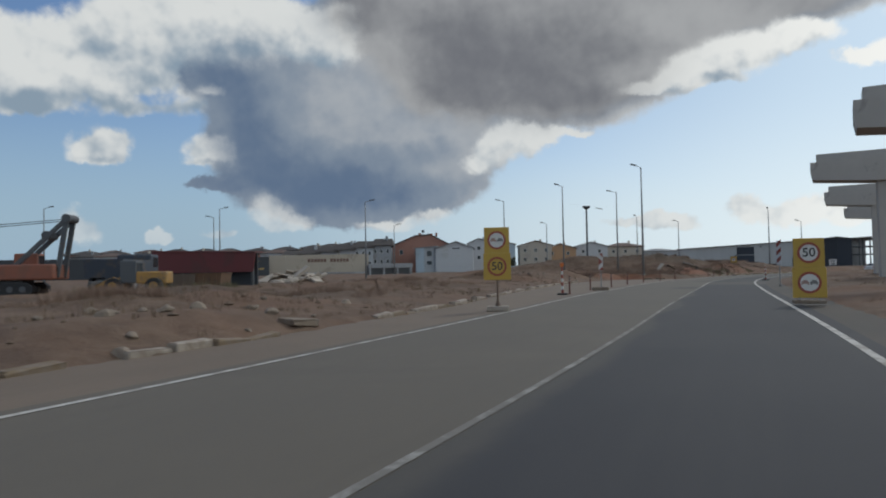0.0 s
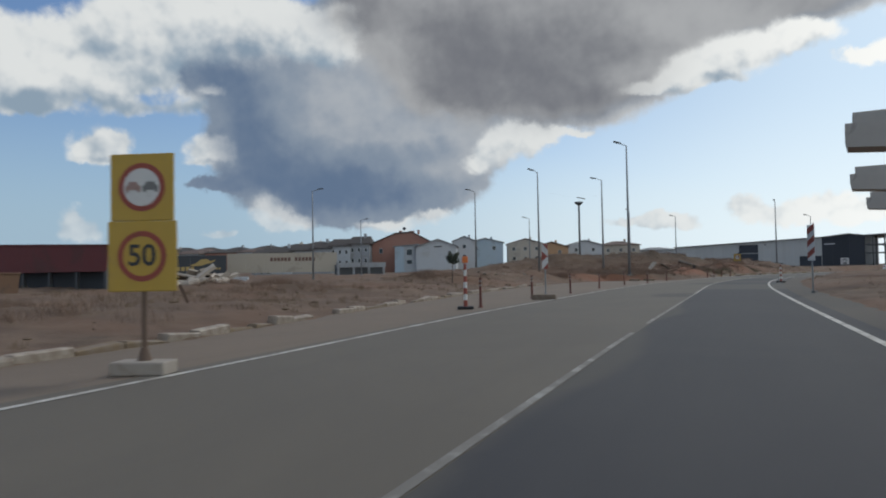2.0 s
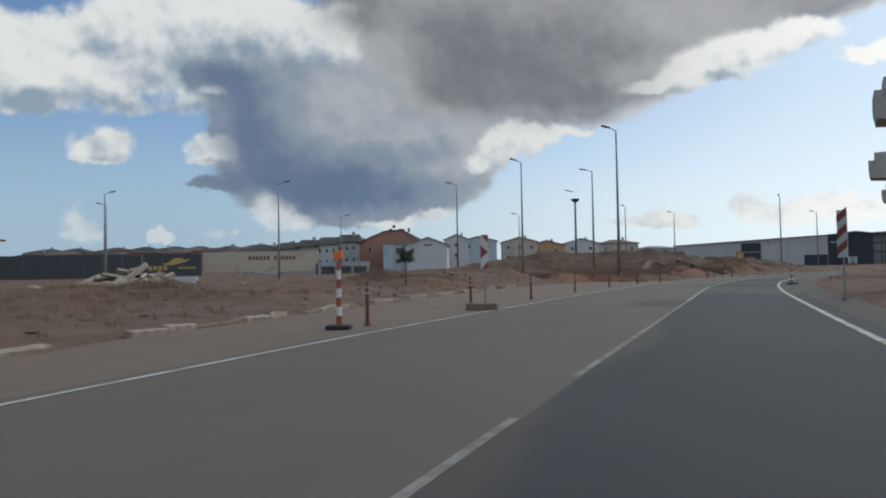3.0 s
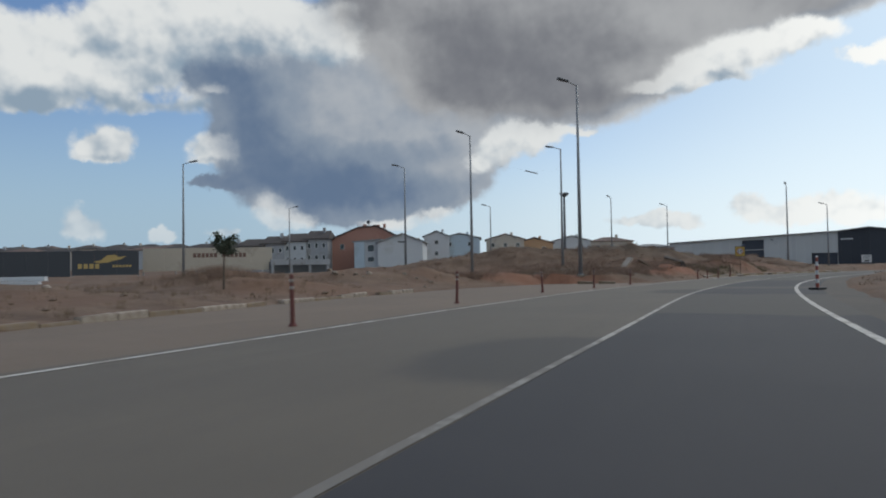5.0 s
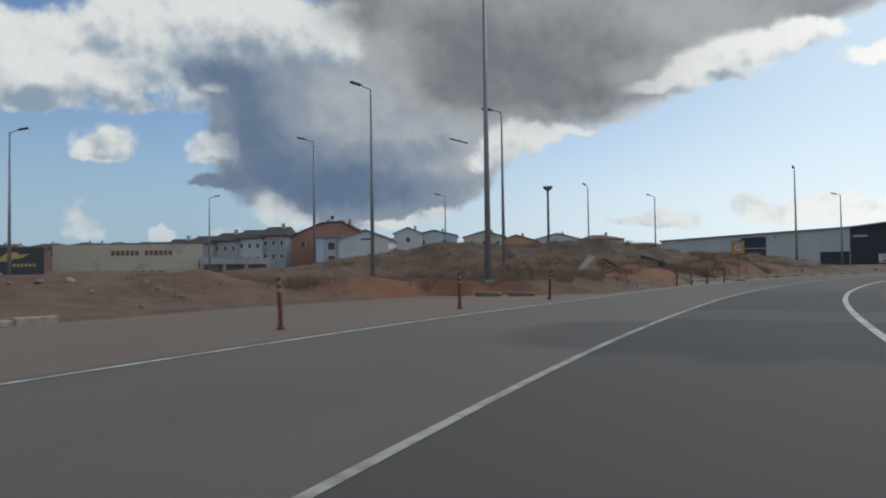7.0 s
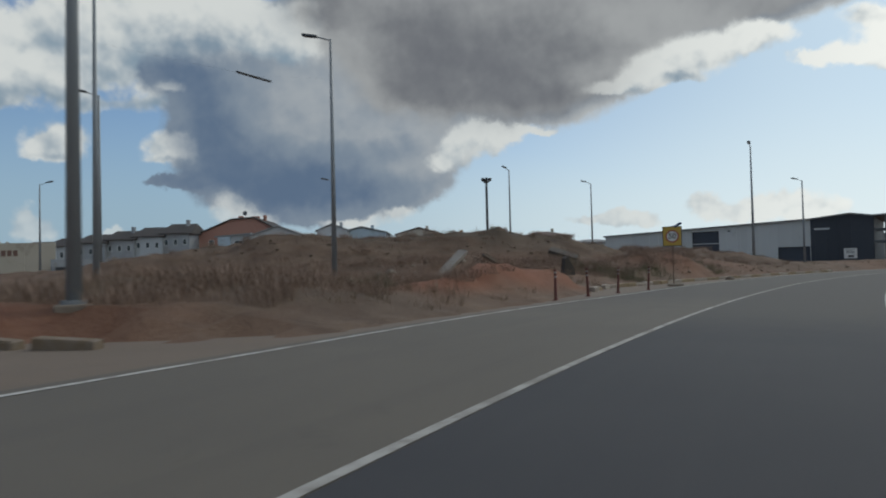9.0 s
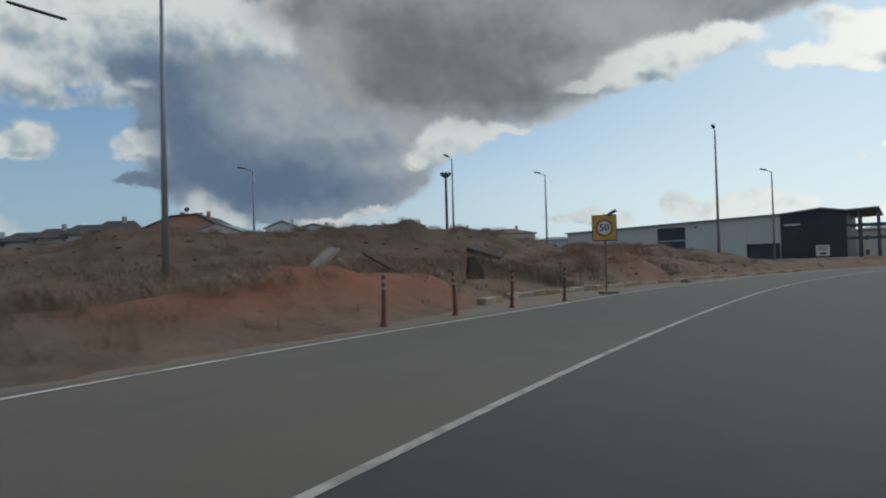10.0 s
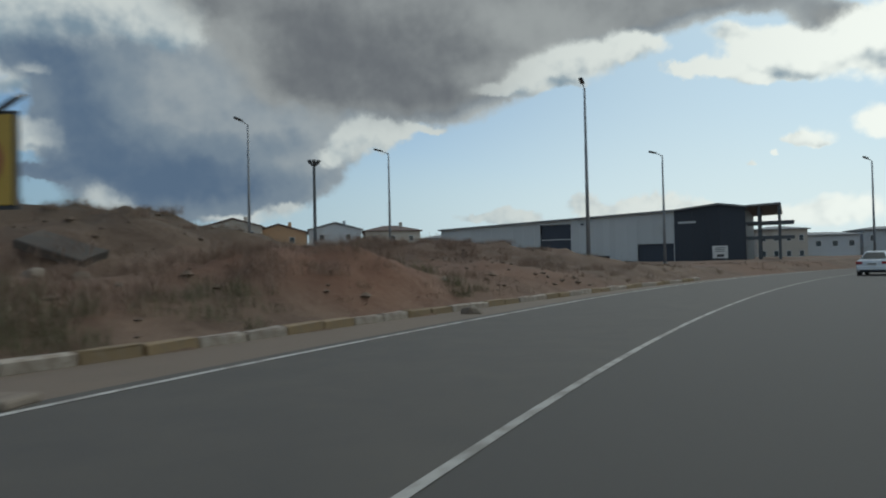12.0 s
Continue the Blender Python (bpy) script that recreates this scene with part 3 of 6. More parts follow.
def build_ground():
    near = np.arange(-45, 95.01, 0.5)
    far = 95 + np.cumsum(1.12 ** np.arange(0, 52) * 0.7)
    xs = np.concatenate([(-far + 50)[::-1], near, far])
    near_y = np.arange(-6, 135.01, 0.5)
    ys = np.concatenate([(-6 - (far - 95))[::-1], near_y, far + 40])
    X, Y = np.meshgrid(xs, ys)
    n = X.size
    P = np.stack([X.ravel(), Y.ravel()], axis=1)
    off = np.empty(n)
    gap = np.empty(n)
    for a in range(0, n, 20000):
        q = P[a:a + 20000]
        d = ((q[:, None, :] - LINE[None, :, :]) ** 2).sum(axis=2)
        k = d.argmin(axis=1)
        s = ((q - LINE[k]) * RIGHT[k]).sum(axis=1)
        off[a:a + 20000] = np.where(np.abs(s) > 0.3, np.sign(s) * np.sqrt(d[np.arange(len(q)), k]), s)
        gap[a:a + 20000] = GAP[k]
    left = -off - HALF_LEFT - 0.35 - gap         # beyond the left kerb
    right = off - HALF_RIGHT - 1.5               # beyond the right shoulder
    beyond = np.maximum(left, right)
    h = np.zeros(n)
    fresh = np.zeros(n)
    for x, y, a, b, top, turn, red in HEAPS:
        c, s = math.cos(radians(turn)), math.sin(radians(turn))
        dx, dy = P[:, 0] - x, P[:, 1] - y
        e = np.exp(-0.9 * (((dx * c + dy * s) / a) ** 2 + ((dy * c - dx * s) / b) ** 2))
        h += top * e
        fresh = np.maximum(fresh, red * np.clip(e ** 0.38 * 2.2 - 0.75, 0, 1))
    close = (np.abs(P[:, 0]) < 140) & (P[:, 1] > -40) & (P[:, 1] < 260)
    rough = np.zeros(n)
    clod = np.zeros(n)
    for i in np.nonzero(close)[0]:
        v = Vector((P[i, 0], P[i, 1], 0.0))
        rough[i] = 0.55 * noise.noise(v * 0.16) + 0.28 * noise.noise(v * 0.5) + 0.16 * noise.noise(v * 1.3)
        clod[i] = noise.noise(v * 0.95 + Vector((9, 4, 0))) + 0.7 * noise.noise(v * 2.1)
    rise = np.clip((P[:, 1] - 60) / 160, 0, 1) * 1.0
    ease = np.clip(beyond / 2.2, 0, 1)
    ease = ease * ease * (3 - 2 * ease)
    lump = np.clip(h, 0, 3) * (1 + 0.3 * rough) + 0.16 * clod * np.clip(h * 1.2, 0, 1)
    z = np.where(beyond > 0, 0.06 + ease * (0.12 + 0.55 * np.abs(rough) * np.clip(0.35 + h, 0, 1) + 0.25 * rough + rise) + lump * np.clip(beyond / 1.0, 0, 1), -0.08)
    z = np.where((right > 0), np.minimum(z, 0.12 + ease * (0.25 + 0.2 * rough)), z)
    far_hill = np.clip((P[:, 1] - 235) / 100, 0, 1) * np.interp(P[:, 0], [-400, -140, -100, -50, -10, 20, 60], [5.0, 6.0, 5.6, 8.2, 5.5, 1.5, 0.0])
    z = z + far_hill
    z[beyond < -0.25] = -0.08
    ny, nx = X.shape
    me = bpy.data.meshes.new("ground")
    idx = np.arange(n).reshape(ny, nx)
    faces = np.stack([idx[:-1, :-1], idx[:-1, 1:], idx[1:, 1:], idx[1:, :-1]], axis=-1).reshape(-1, 4)
    me.from_pydata(np.column_stack([P, z]).tolist(), [], faces.tolist())
    layer = me.attributes.new("fresh", "FLOAT", "POINT")
    layer.data.foreach_set("value", fresh)
    scrub = np.exp(-(((P[:, 0] - 22) / 26) ** 2 + ((P[:, 1] - 117 - np.maximum(0, P[:, 0] - 30) * 0.4) / 7.5) ** 2) ** 2)
    scrub = np.maximum(scrub, 0.7 * np.exp(-(((P[:, 0] - 21) / 6) ** 2 + ((P[:, 1] - 84) / 3) ** 2)))
    scrub = np.maximum(scrub, 0.7 * np.exp(-(((P[:, 0] + 12) / 9) ** 2 + ((P[:, 1] - 31) / 4) ** 2)))
    layer = me.attributes.new("scrub", "FLOAT", "POINT")
    layer.data.foreach_set("value", scrub)
    me.materials.append(EARTH)
    me.shade_smooth()
    ob = tagged(new("ground", me), "dry brown earth with bulldozed heaps and dead weeds", "ground", kind="structure")
    return ob, xs, ys, z.reshape(ny, nx)


GROUND, GX, GY, GZ = build_ground()


def height(x, y):
    """The ground's height at a place."""
    i = int(np.clip(np.searchsorted(GX, x) - 1, 0, len(GX) - 2))
    j = int(np.clip(np.searchsorted(GY, y) - 1, 0, len(GY) - 2))
    a = (x - GX[i]) / (GX[i + 1] - GX[i])
    b = (y - GY[j]) / (GY[j + 1] - GY[j])
    top = GZ[j, i] * (1 - a) + GZ[j, i + 1] * a
    low = GZ[j + 1, i] * (1 - a) + GZ[j + 1, i + 1] * a
    return float(top * (1 - b) + low * b)


def road_pose(y, offset, z=0.0):
    """A pose beside the road at the line's point nearest to y, facing along it."""
    i = index_at(y)
    p = LINE[i] + RIGHT[i] * offset
    return pose(p[0], p[1], z, 0, 0, math.degrees(math.atan2(RIGHT[i][1], RIGHT[i][0])))


# ---- roadside things ----
SLAB_WORN = surface("worn_concrete_foot", (0.33, 0.285, 0.24), 0.9, grain=3, vary=0.2, stain=0.5, stain_colour=(0.2, 0.15, 0.11))
FADED_RED = surface("faded_red_print", (0.32, 0.21, 0.18), 0.6, grain=8, vary=0.3)
FADED_BLACK = surface("faded_black_print", (0.17, 0.165, 0.16), 0.6, grain=8, vary=0.3)
RUSTY = surface("rusty_tube", (0.13, 0.085, 0.06), 0.8, grain=8, vary=0.3)
SLAB_DARK = surface("dark_broken_slab", (0.075, 0.062, 0.052), 0.9, grain=3, vary=0.3, stain=0.3, stain_colour=(0.12, 0.09, 0.065))
SLAB_DIRTY = surface("soil_stained_concrete", (0.225, 0.18, 0.14), 0.9, grain=3, vary=0.25, stain=0.7, stain_colour=(0.16, 0.115, 0.08))


def text_mesh(text, size, depth=0.004):
    """Lettering as a bmesh in the x-z plane, centred, facing -y."""
    curve = bpy.data.curves.new("lettering", "FONT")
    curve.body, curve.size, curve.extrude = text, size, depth
    curve.offset = size * 0.012
    curve.align_x, curve.align_y = "CENTER", "CENTER"
    ob = bpy.data.objects.new("lettering", curve)
    scene.collection.objects.link(ob)
    me = bpy.data.meshes.new_from_object(ob.evaluated_get(bpy.context.evaluated_depsgraph_get()))
    bpy.data.objects.remove(ob)
    bm = bmesh.new()
    bm.from_mesh(me)
    bpy.data.meshes.remove(me)
    bmesh.ops.transform(bm, matrix=Matrix.Rotation(radians(90), 4, "X"), verts=bm.verts)
    return bm


def shifted(bm, x=0.0, y=0.0, z=0.0):
    bmesh.ops.translate(bm, vec=(x, y, z), verts=bm.verts)
    return bm


def disc(r, y0, y1, x=0.0, z=0.0, sides=32, hole=0.0):
    """A round plate, or a ring, that faces -y."""
    bm = bmesh.new()
    if not hole:
        return tube((x, y0, z), (x, y1, z), r, sides=sides, bm=bm)
    rings = []
    for radius, y in ((r, y0), (r, y1), (hole, y1), (hole, y0)):
        rings.append([bm.verts.new((x + radius * math.cos(2 * math.pi * k / sides), y, z + radius * math.sin(2 * math.pi * k / sides))) for k in range(sides)])
    for a in range(4):
        for k in range(sides):
            bm.faces.new((rings[a][k], rings[a][(k + 1) % sides], rings[(a + 1) % 4][(k + 1) % sides], rings[(a + 1) % 4][k]))
    return bm


def small_car_icon(x, z, s):
    """The rear of a car as sign makers draw it, a few flat pieces."""
    bm = box(x - 0.5 * s, x + 0.5 * s, -0.036, -0.031, z - 0.12 * s, z + 0.16 * s, 0.002)
    prism([(x - 0.36 * s, z + 0.15 * s), (x + 0.36 * s, z + 0.15 * s), (x + 0.26 * s, z + 0.40 * s), (x - 0.26 * s, z + 0.40 * s)], -0.036, -0.031, bm)
    box(x - 0.46 * s, x - 0.28 * s, -0.036, -0.031, z - 0.26 * s, z - 0.11 * s, bm=bm)
    box(x + 0.28 * s, x + 0.46 * s, -0.036, -0.031, z - 0.26 * s, z - 0.11 * s, bm=bm)
    return bm


def sign_board(parent, z0, size, high, what, width=None):
    """One yellow board with a red-ringed white disc; what: 'limit' or 'overtaking'."""
    w = (width or size) / 2
    board = part("board", box(-w, w, -0.025, 0.0, z0, z0 + high, 0.012), YELLOW_SIGN, parent)
    mid, r = z0 + high / 2, size * 0.36
    part("ring", disc(r, -0.031, -0.024, 0, mid, hole=r * 0.78), RED_PAINT, board, "red warning ring")
    part("disc", disc(r * 0.79, -0.030, -0.024, 0, mid), WHITE_SIGN if what == "overtaking" else YELLOW_OR_WHITE[0], board)
    if what == "limit":
        part("number", shifted(text_mesh("50", r * 1.18), 0, -0.033, mid), BLACK_SIGN, board, "black number 50")
    else:
        part("car_icon", small_car_icon(-r * 0.37, mid - r * 0.04, r * 0.66), FADED_RED, board)
        part("car_icon", small_car_icon(r * 0.37, mid - r * 0.04, r * 0.66), FADED_BLACK, board)
    return board


YELLOW_OR_WHITE = [YELLOW_SIGN]


def double_sign(m, first, second, size, z_low, group_label, legs):
    sign = thing("road_sign", group_label, "road sign", "roadworks signs", m=m)
    sign_board(sign, z_low, size, size, first, size * 1.02)
    sign_board(sign, z_low + size + 0.001, size * 0.96, size * 0.96, second, size * 0.94)
    if legs:
        part("pole", tube((0, 0.03, 0.1), (0, 0.03, z_low + 1.9 * size), 0.03), RUSTY, sign)
        part("socket", tube((0, 0.03, 0.14), (0, 0.03, 0.30), 0.085, 0.04, 12), RUSTY, sign)
        part("base", box(-0.33, 0.33, -0.17, 0.19, -0.01, 0.15, 0.02), SLAB_WORN, sign, "stained concrete foot")
    else:
        for x in (-0.3, 0.3):
            part("leg", tube((x * size, 0.04, -0.05), (x * size, 0.04, z_low + 1.8 * size), 0.025), STEEL, sign)
        part("base", box(-0.45, 0.45, -0.1, 0.3, -0.06, 0.05, 0.02), SLAB_DIRTY, sign)
    return sign


double_sign(pose(2.96, 23.65, 0.0, 0, 0, -2), "limit", "overtaking", 0.83, 0.96,
            "yellow double sign, 50 limit below overtaking ban, on concrete foot", True)
YELLOW_OR_WHITE[0] = WHITE_SIGN
double_sign(pose(12.6, 24.1, 0.12, 0, 0, -14), "overtaking", "limit", 0.94, 0.12,
            "yellow double sign standing on the dirt verge, 50 above overtaking ban", False)


def solar_sign():
    sign = thing("road_sign", "yellow 50 limit sign with solar panel on a thin pole", "road sign", "roadworks signs", m=pose(37.62, 99.85, 0.0, 0, 0, -14))
    board = sign_board(sign, 1.80, 0.80, 0.82, "limit", 0.76)
    part("rim", disc(0.01, -0.02, -0.01, 0, 1.82), BLACK_SIGN, board)
    frame_bm = box(-0.40, 0.40, -0.012, 0.03, 1.765, 1.80)
    box(-0.40, 0.40, -0.012, 0.03, 2.62, 2.65, bm=frame_bm)
    box(-0.41, -0.38, -0.012, 0.03, 1.765, 2.65, bm=frame_bm)
    box(0.38, 0.41, -0.012, 0.03, 1.765, 2.65, bm=frame_bm)
    part("frame", frame_bm, BLACK_SIGN, sign)
    part("pole", tube((0.02, 0.05, 0.05), (0.02, 0.05, 2.7), 0.024), RUSTY, sign)
    tilt = Matrix.Translation((0.25, 0.06, 2.71)) @ Matrix.Rotation(radians(-30), 4, "Y") @ Matrix.Rotation(radians(24), 4, "X")
    panel = part("solar_panel", box(-0.18, 0.18, -0.12, 0.12, -0.012, 0.012, 0.004, m=tilt), STEEL_DARK, sign, "small tilted solar panel")
    part("cells", box(-0.165, 0.165, -0.105, 0.105, 0.013, 0.018, m=tilt), SOLAR, panel)
    part("base", box(-0.25, 0.42, -0.20, 0.30, -0.01, 0.09, 0.03), SLAB_DIRTY, sign, "dirty concrete foot")


solar_sign()


def chevron_post(m, wide, tall, top, base, arrow):
    post = thing("chevron_sign", "narrow red and white striped chevron board on a pole", "road sign", "chevron boards", m=m)
    board = part("board", box(-wide / 2, wide / 2, -0.02, 0.0, top - tall, top, 0.006), WHITE_SIGN, post)
    w = wide / 2 - 0.004
    if arrow:      # red wedges that point to the right
        low, mid = top - tall + 0.004, top - tall / 2
        shapes = [[(-w, mid - tall * 0.21), (w, mid), (-w, mid + tall * 0.21)], [(-w * 0.7, top - 0.004), (w, top - 0.004), (w, mid + tall * 0.26)],
                  [(-w * 0.7, low), (w, mid - tall * 0.26), (w, low)]]
    else:
        shapes = []
        for k in range(3):
            z = top - tall + tall * (k + 0.15) / 3
            shapes.append([(-w, z), (w, z + wide * 0.7), (w, z + wide * 0.7 + tall * 0.17), (-w, z + tall * 0.17)])
    for points in shapes:
        part("stripe", prism(points, -0.024, -0.019), RED_PAINT, board)
    part("pole", tube((0, 0.02, 0.05), (0, 0.02, top - 0.1), 0.028), STEEL, post)
    part("flange", tube((0, 0.02, 0.0), (0, 0.02, 0.07), 0.09, 0.06, 14), STEEL_DARK, post)
    if base:
        part("base", box(-0.46, 0.46, -0.42, -0.20, -0.02, 0.19, 0.025), SLAB_DIRTY, post, "dirty concrete kerb laid across the foot")
        part("foot_plate", box(-0.3, 0.3, -0.22, 0.24, -0.02, 0.03, 0.01), STEEL_DARK, post)
    return post


chevron_post(pose(9.48, 42.75, 0, 0, 0, -18), 0.24, 0.98, 2.14, True, True)
chevron_post(pose(20.0, 43.7, 0.05, 0, 0, -66), 0.34, 1.4, 2.66, False, False)


def striped_post(m, band, beacon_on, label):
    post = thing("traffic_bollard", label, "bollard", "striped warning posts", m=m)
    part("base", box(-0.24, 0.24, -0.2, 0.2, 0.0, 0.08, 0.02), RUBBER, post, "black rubber foot")
    z = 0.08
    for k in range(7):
        part("band", tube((0, 0, z), (0, 0, z + band - 0.001), 0.062 - 0.003 * k, 0.060 - 0.003 * k, 16), (RED_PAINT, WHITE_SIGN)[k % 2], post)
        z += band
    if not beacon_on:
        part("cap", tube((0, 0, z), (0, 0, z + 0.06), 0.045, 0.03, 16), WHITE_SIGN, post)
        return post
    beacon = part("beacon", box(-0.09, 0.09, -0.05, 0.05, z + 0.02, z + 0.22, 0.02), ORANGE, post, "orange warning lamp")
    part("lens", disc(0.07, -0.06, -0.045, 0, z + 0.12), ORANGE, beacon)
    return post


striped_post(pose(6.5, 36.55, 0), 0.182, True, "red and white striped warning post with orange beacon")
striped_post(pose(27.3, 63.8, 0.0, 0, 0, 25), 0.162, False, "red and white striped warning post without a beacon")


BAND_DIRTY = surface("dirty_reflective_band", (0.28, 0.24, 0.21), 0.6, grain=8, stain=0.4)


def delineator(m):
    post = thing("delineator_post", "faded red flexible delineator post with white bands", "bollard", "red delineators", m=m)
    part("foot", tube((0, 0, 0), (0, 0, 0.05), 0.085, 0.06, 20), RED, post)
    part("stem", tube((0, 0, 0.05), (0, 0, 0.92), 0.044, 0.035, 16), RED, post)
    for z in (0.66, 0.79):
        part("band", tube((0, 0, z), (0, 0, z + 0.055), 0.041, 0.040, 16), BAND_DIRTY, post, "dirty white reflective band")
    return post


SPOTS = [(6.95, 37.3), (9.05, 43.95), (11.26, 49.1), (13.93, 56.75), (17.1, 65.0), (20.07, 70.77), (22.83, 75.65), (30.67, 89.3), (32.1, 91.6), (33.6, 93.7), (35.45, 96.3)]
one = delineator(pose(*SPOTS[0], 0.0))
for k, (x, y) in enumerate(SPOTS[1:]):
    copy_thing(one, pose(x, y, max(-0.005, height(x, y) - 0.02), random.uniform(-3, 3), random.uniform(-3, 3), random.uniform(0, 360)))


def lamp_mast(x, y, top, turn, arm=1.25, base=None):
    """A tall street lamp; turn: the way its arm points, degrees from +x."""
    z = height(x, y) - 0.05 if base is None else base
    tall = top - z
    lamp = thing("street_lamp", "tall grey steel street lamp with one short arm", "street lamp", "street lamps along the works", m=pose(x, y, z, 0, 0, turn))
    plinth = part("plinth", box(-0.3, 0.3, -0.3, 0.3, -0.1, 0.08, 0.03), SLAB_DIRTY, lamp)
    part("flange", tube((0, 0, 0.08), (0, 0, 0.15), 0.22, sides=16), STEEL, plinth)
    part("pole", tube((0, 0, 0.15), (0, 0, tall), 0.135, 0.06, 12), STEEL, lamp, smooth=True)
    bm = tube((0, 0, tall - 0.05), (arm * 0.55, 0, tall + 0.16), 0.035, sides=8)
    part("arm", bm, STEEL, lamp)
    tilt = Matrix.Translation((arm * 0.55 + 0.32, 0, tall + 0.22)) @ Matrix.Rotation(radians(-10), 4, "Y")
    head = part("lamp_head", box(-0.36, 0.40, -0.13, 0.13, -0.05, 0.07, 0.04, m=tilt), STEEL_DARK, lamp, "dark flat lamp head")
    part("lens", box(-0.1, 0.34, -0.1, 0.1, -0.064, -0.048, m=tilt), GLASS, head)
    return lamp


for row in ((20.92, 81.13, 12.6, 205), (22.25, 101.95, 12.1, 175), (13.9, 96.0, 12.4, 215), (6.6, 111.1, 12.05, 200), (-13.8, 102.0, 11.55, 0),
            (56.2, 133.3, 11.7, 240), (34.9, 145.4, 11.7, 235), (46.0, 155.2, 11.2, 200), (70.2, 151.2, 10.5, 190), (-37.0, 106.5, 11.4, 0),
            (-40.5, 113.2, 10.7, 180), (-14.3, 140.9, 10.7, 0), (16.2, 141.5, 10.4, 200), (92.0, 152.0, 10.2, 200), (-58, 96, 11, 0)):
    lamp_mast(*row)


def span_light(p, q, centre, along):
    """A long lamp hung from a span wire between two masts."""
    light = thing("span_light", "long dark lamp hung on a wire between two masts", "street lamp", m=pose(*centre, 0, 3, along))
    part("housing", box(-0.9, 0.9, -0.07, 0.07, -0.03, 0.035, 0.02), STEEL_DARK, light)
    part("lens", box(-0.8, 0.8, -0.05, 0.05, -0.042, -0.029, 0.004), GLASS, light)
    inverse = light.matrix_world.inverted()
    for end in (p, q):
        part("span_wire", tube((0, 0, 0.03), inverse @ Vector(end), 0.0012, sides=6), STEEL_DARK, light)


span_light((13.9, 96.0, 10.2), (22.25, 101.95, 10.2), (19.3, 99.2, 9.6), 50)


def flood_mast(x, y, top):
    z = height(x, y)
    mast = thing("floodlight_mast", "dark high mast crowned with a ring of floodlights", "light mast", m=pose(x, y, z))
    tall = top - z
    part("pole", tube((0, 0, 0), (0, 0, tall), 0.36, 0.26, 12), STEEL_DARK, mast)
    part("platform", tube((0, 0, tall), (0, 0, tall + 0.3), 0.6, 0.8, 16), STEEL_DARK, mast)
    for k in range(8):
        a = k * math.pi / 4
        m = Matrix.Rotation(a, 4, "Z") @ Matrix.Translation((1.0, 0, tall + 0.7)) @ Matrix.Rotation(radians(25), 4, "Y")
        part("floodlight", box(-0.15, 0.15, -0.3, 0.3, -0.34, 0.34, 0.05, m=m), STEEL_DARK, mast)


flood_mast(37.8, 228.8, 20.6)


# ---- kerb of loose painted blocks ----
def build_kerb():
    kerb = tagged(new("kerb"), "broken kerb of white and yellow painted concrete blocks", "kerb", kind="structure")
    rng = random.Random(4)
    shapes = []
    for material in (KERB_WHITE, KERB_YELLOW, KERB_PAINT):
        for k in range(3):
            bm = box(-0.475, 0.475, -0.12, 0.12, -0.1, 0.20, 0.03)
            for v in bm.verts:
                v.co += Vector((rng.uniform(-1, 1), rng.uniform(-1, 1), rng.uniform(-1, 1))) * 0.014
            shapes.append(mesh_of(bm, "kerb_block", material))
    offset = -HALF_LEFT - 0.35 - GAP
    P = LINE + RIGHT * offset[:, None]
    run = np.concatenate([[0], np.cumsum(np.linalg.norm(np.diff(P, axis=0), axis=1))])
    s = float(np.interp(2, P[:, 1][:170], run[:170]))
    end = float(np.interp(128, P[:, 1][:172], run[:172]))
    n = 0
    while s < end:
        x, y = float(np.interp(s, run, P[:, 0])), float(np.interp(s, run, P[:, 1]))
        x2, y2 = float(np.interp(s + 0.5, run, P[:, 0])), float(np.interp(s + 0.5, run, P[:, 1]))
        turn = math.degrees(math.atan2(y2 - y, x2 - x))
        old = y < 44
        keep = rng.random() < (0.66 if old else 0.9 if y < 67 else 0.92 if y > 77 else 0.0)
        if 76 < y < 95.2:
            keep = False
        if keep:
            colour = (n // 2) % 2 * (2 if y > 77 else 1)
            ob = new("kerb_block", shapes[colour * 3 + rng.randrange(3)])
            wild = 1.0 if old else 0.3
            ob.matrix_world = pose(x, y, rng.uniform(-0.12, -0.04) - 0.05 * colour if y < 77 else rng.uniform(-0.07, -0.03), rng.uniform(-7, 7) * wild, rng.uniform(-5, 5) * wild, turn + rng.uniform(-7, 7) * wild)
            ob.parent = kerb
        n += 1
        s += 0.98
    # two stretches by the bay's far end
    for x, y, t in ((20.9, 78.95, -16), (22.1, 78.7, -8)):
        ob = new("kerb_block", shapes[3 + rng.randrange(3)])
        ob.matrix_world = pose(x, y, -0.06, 4, 3, t)
        ob.parent = kerb


# ---- stones, slabs, weeds, a sapling ----
def stone_mesh(seed, flat=0.7, material=ROCK):
    rng = random.Random(seed)
    bm = bmesh.new()
    bmesh.ops.create_icosphere(bm, subdivisions=2, radius=0.5)
    for v in bm.verts:
        k = 1 + 0.45 * noise.noise(v.co * 2.2 + Vector((seed * 3.1, 0, 0)))
        v.co = Vector((v.co.x * k * 1.15, v.co.y * k, v.co.z * k * flat))
        for cut in range(3):
            way = Vector((math.sin(seed + cut * 2.1), math.cos(seed * 1.7 + cut), math.sin(cut * 1.3 + seed * 0.6))).normalized()
            over = v.co.dot(way) - 0.34
            if over > 0:
                v.co -= way * over
    return mesh_of(bm, "stone", material)


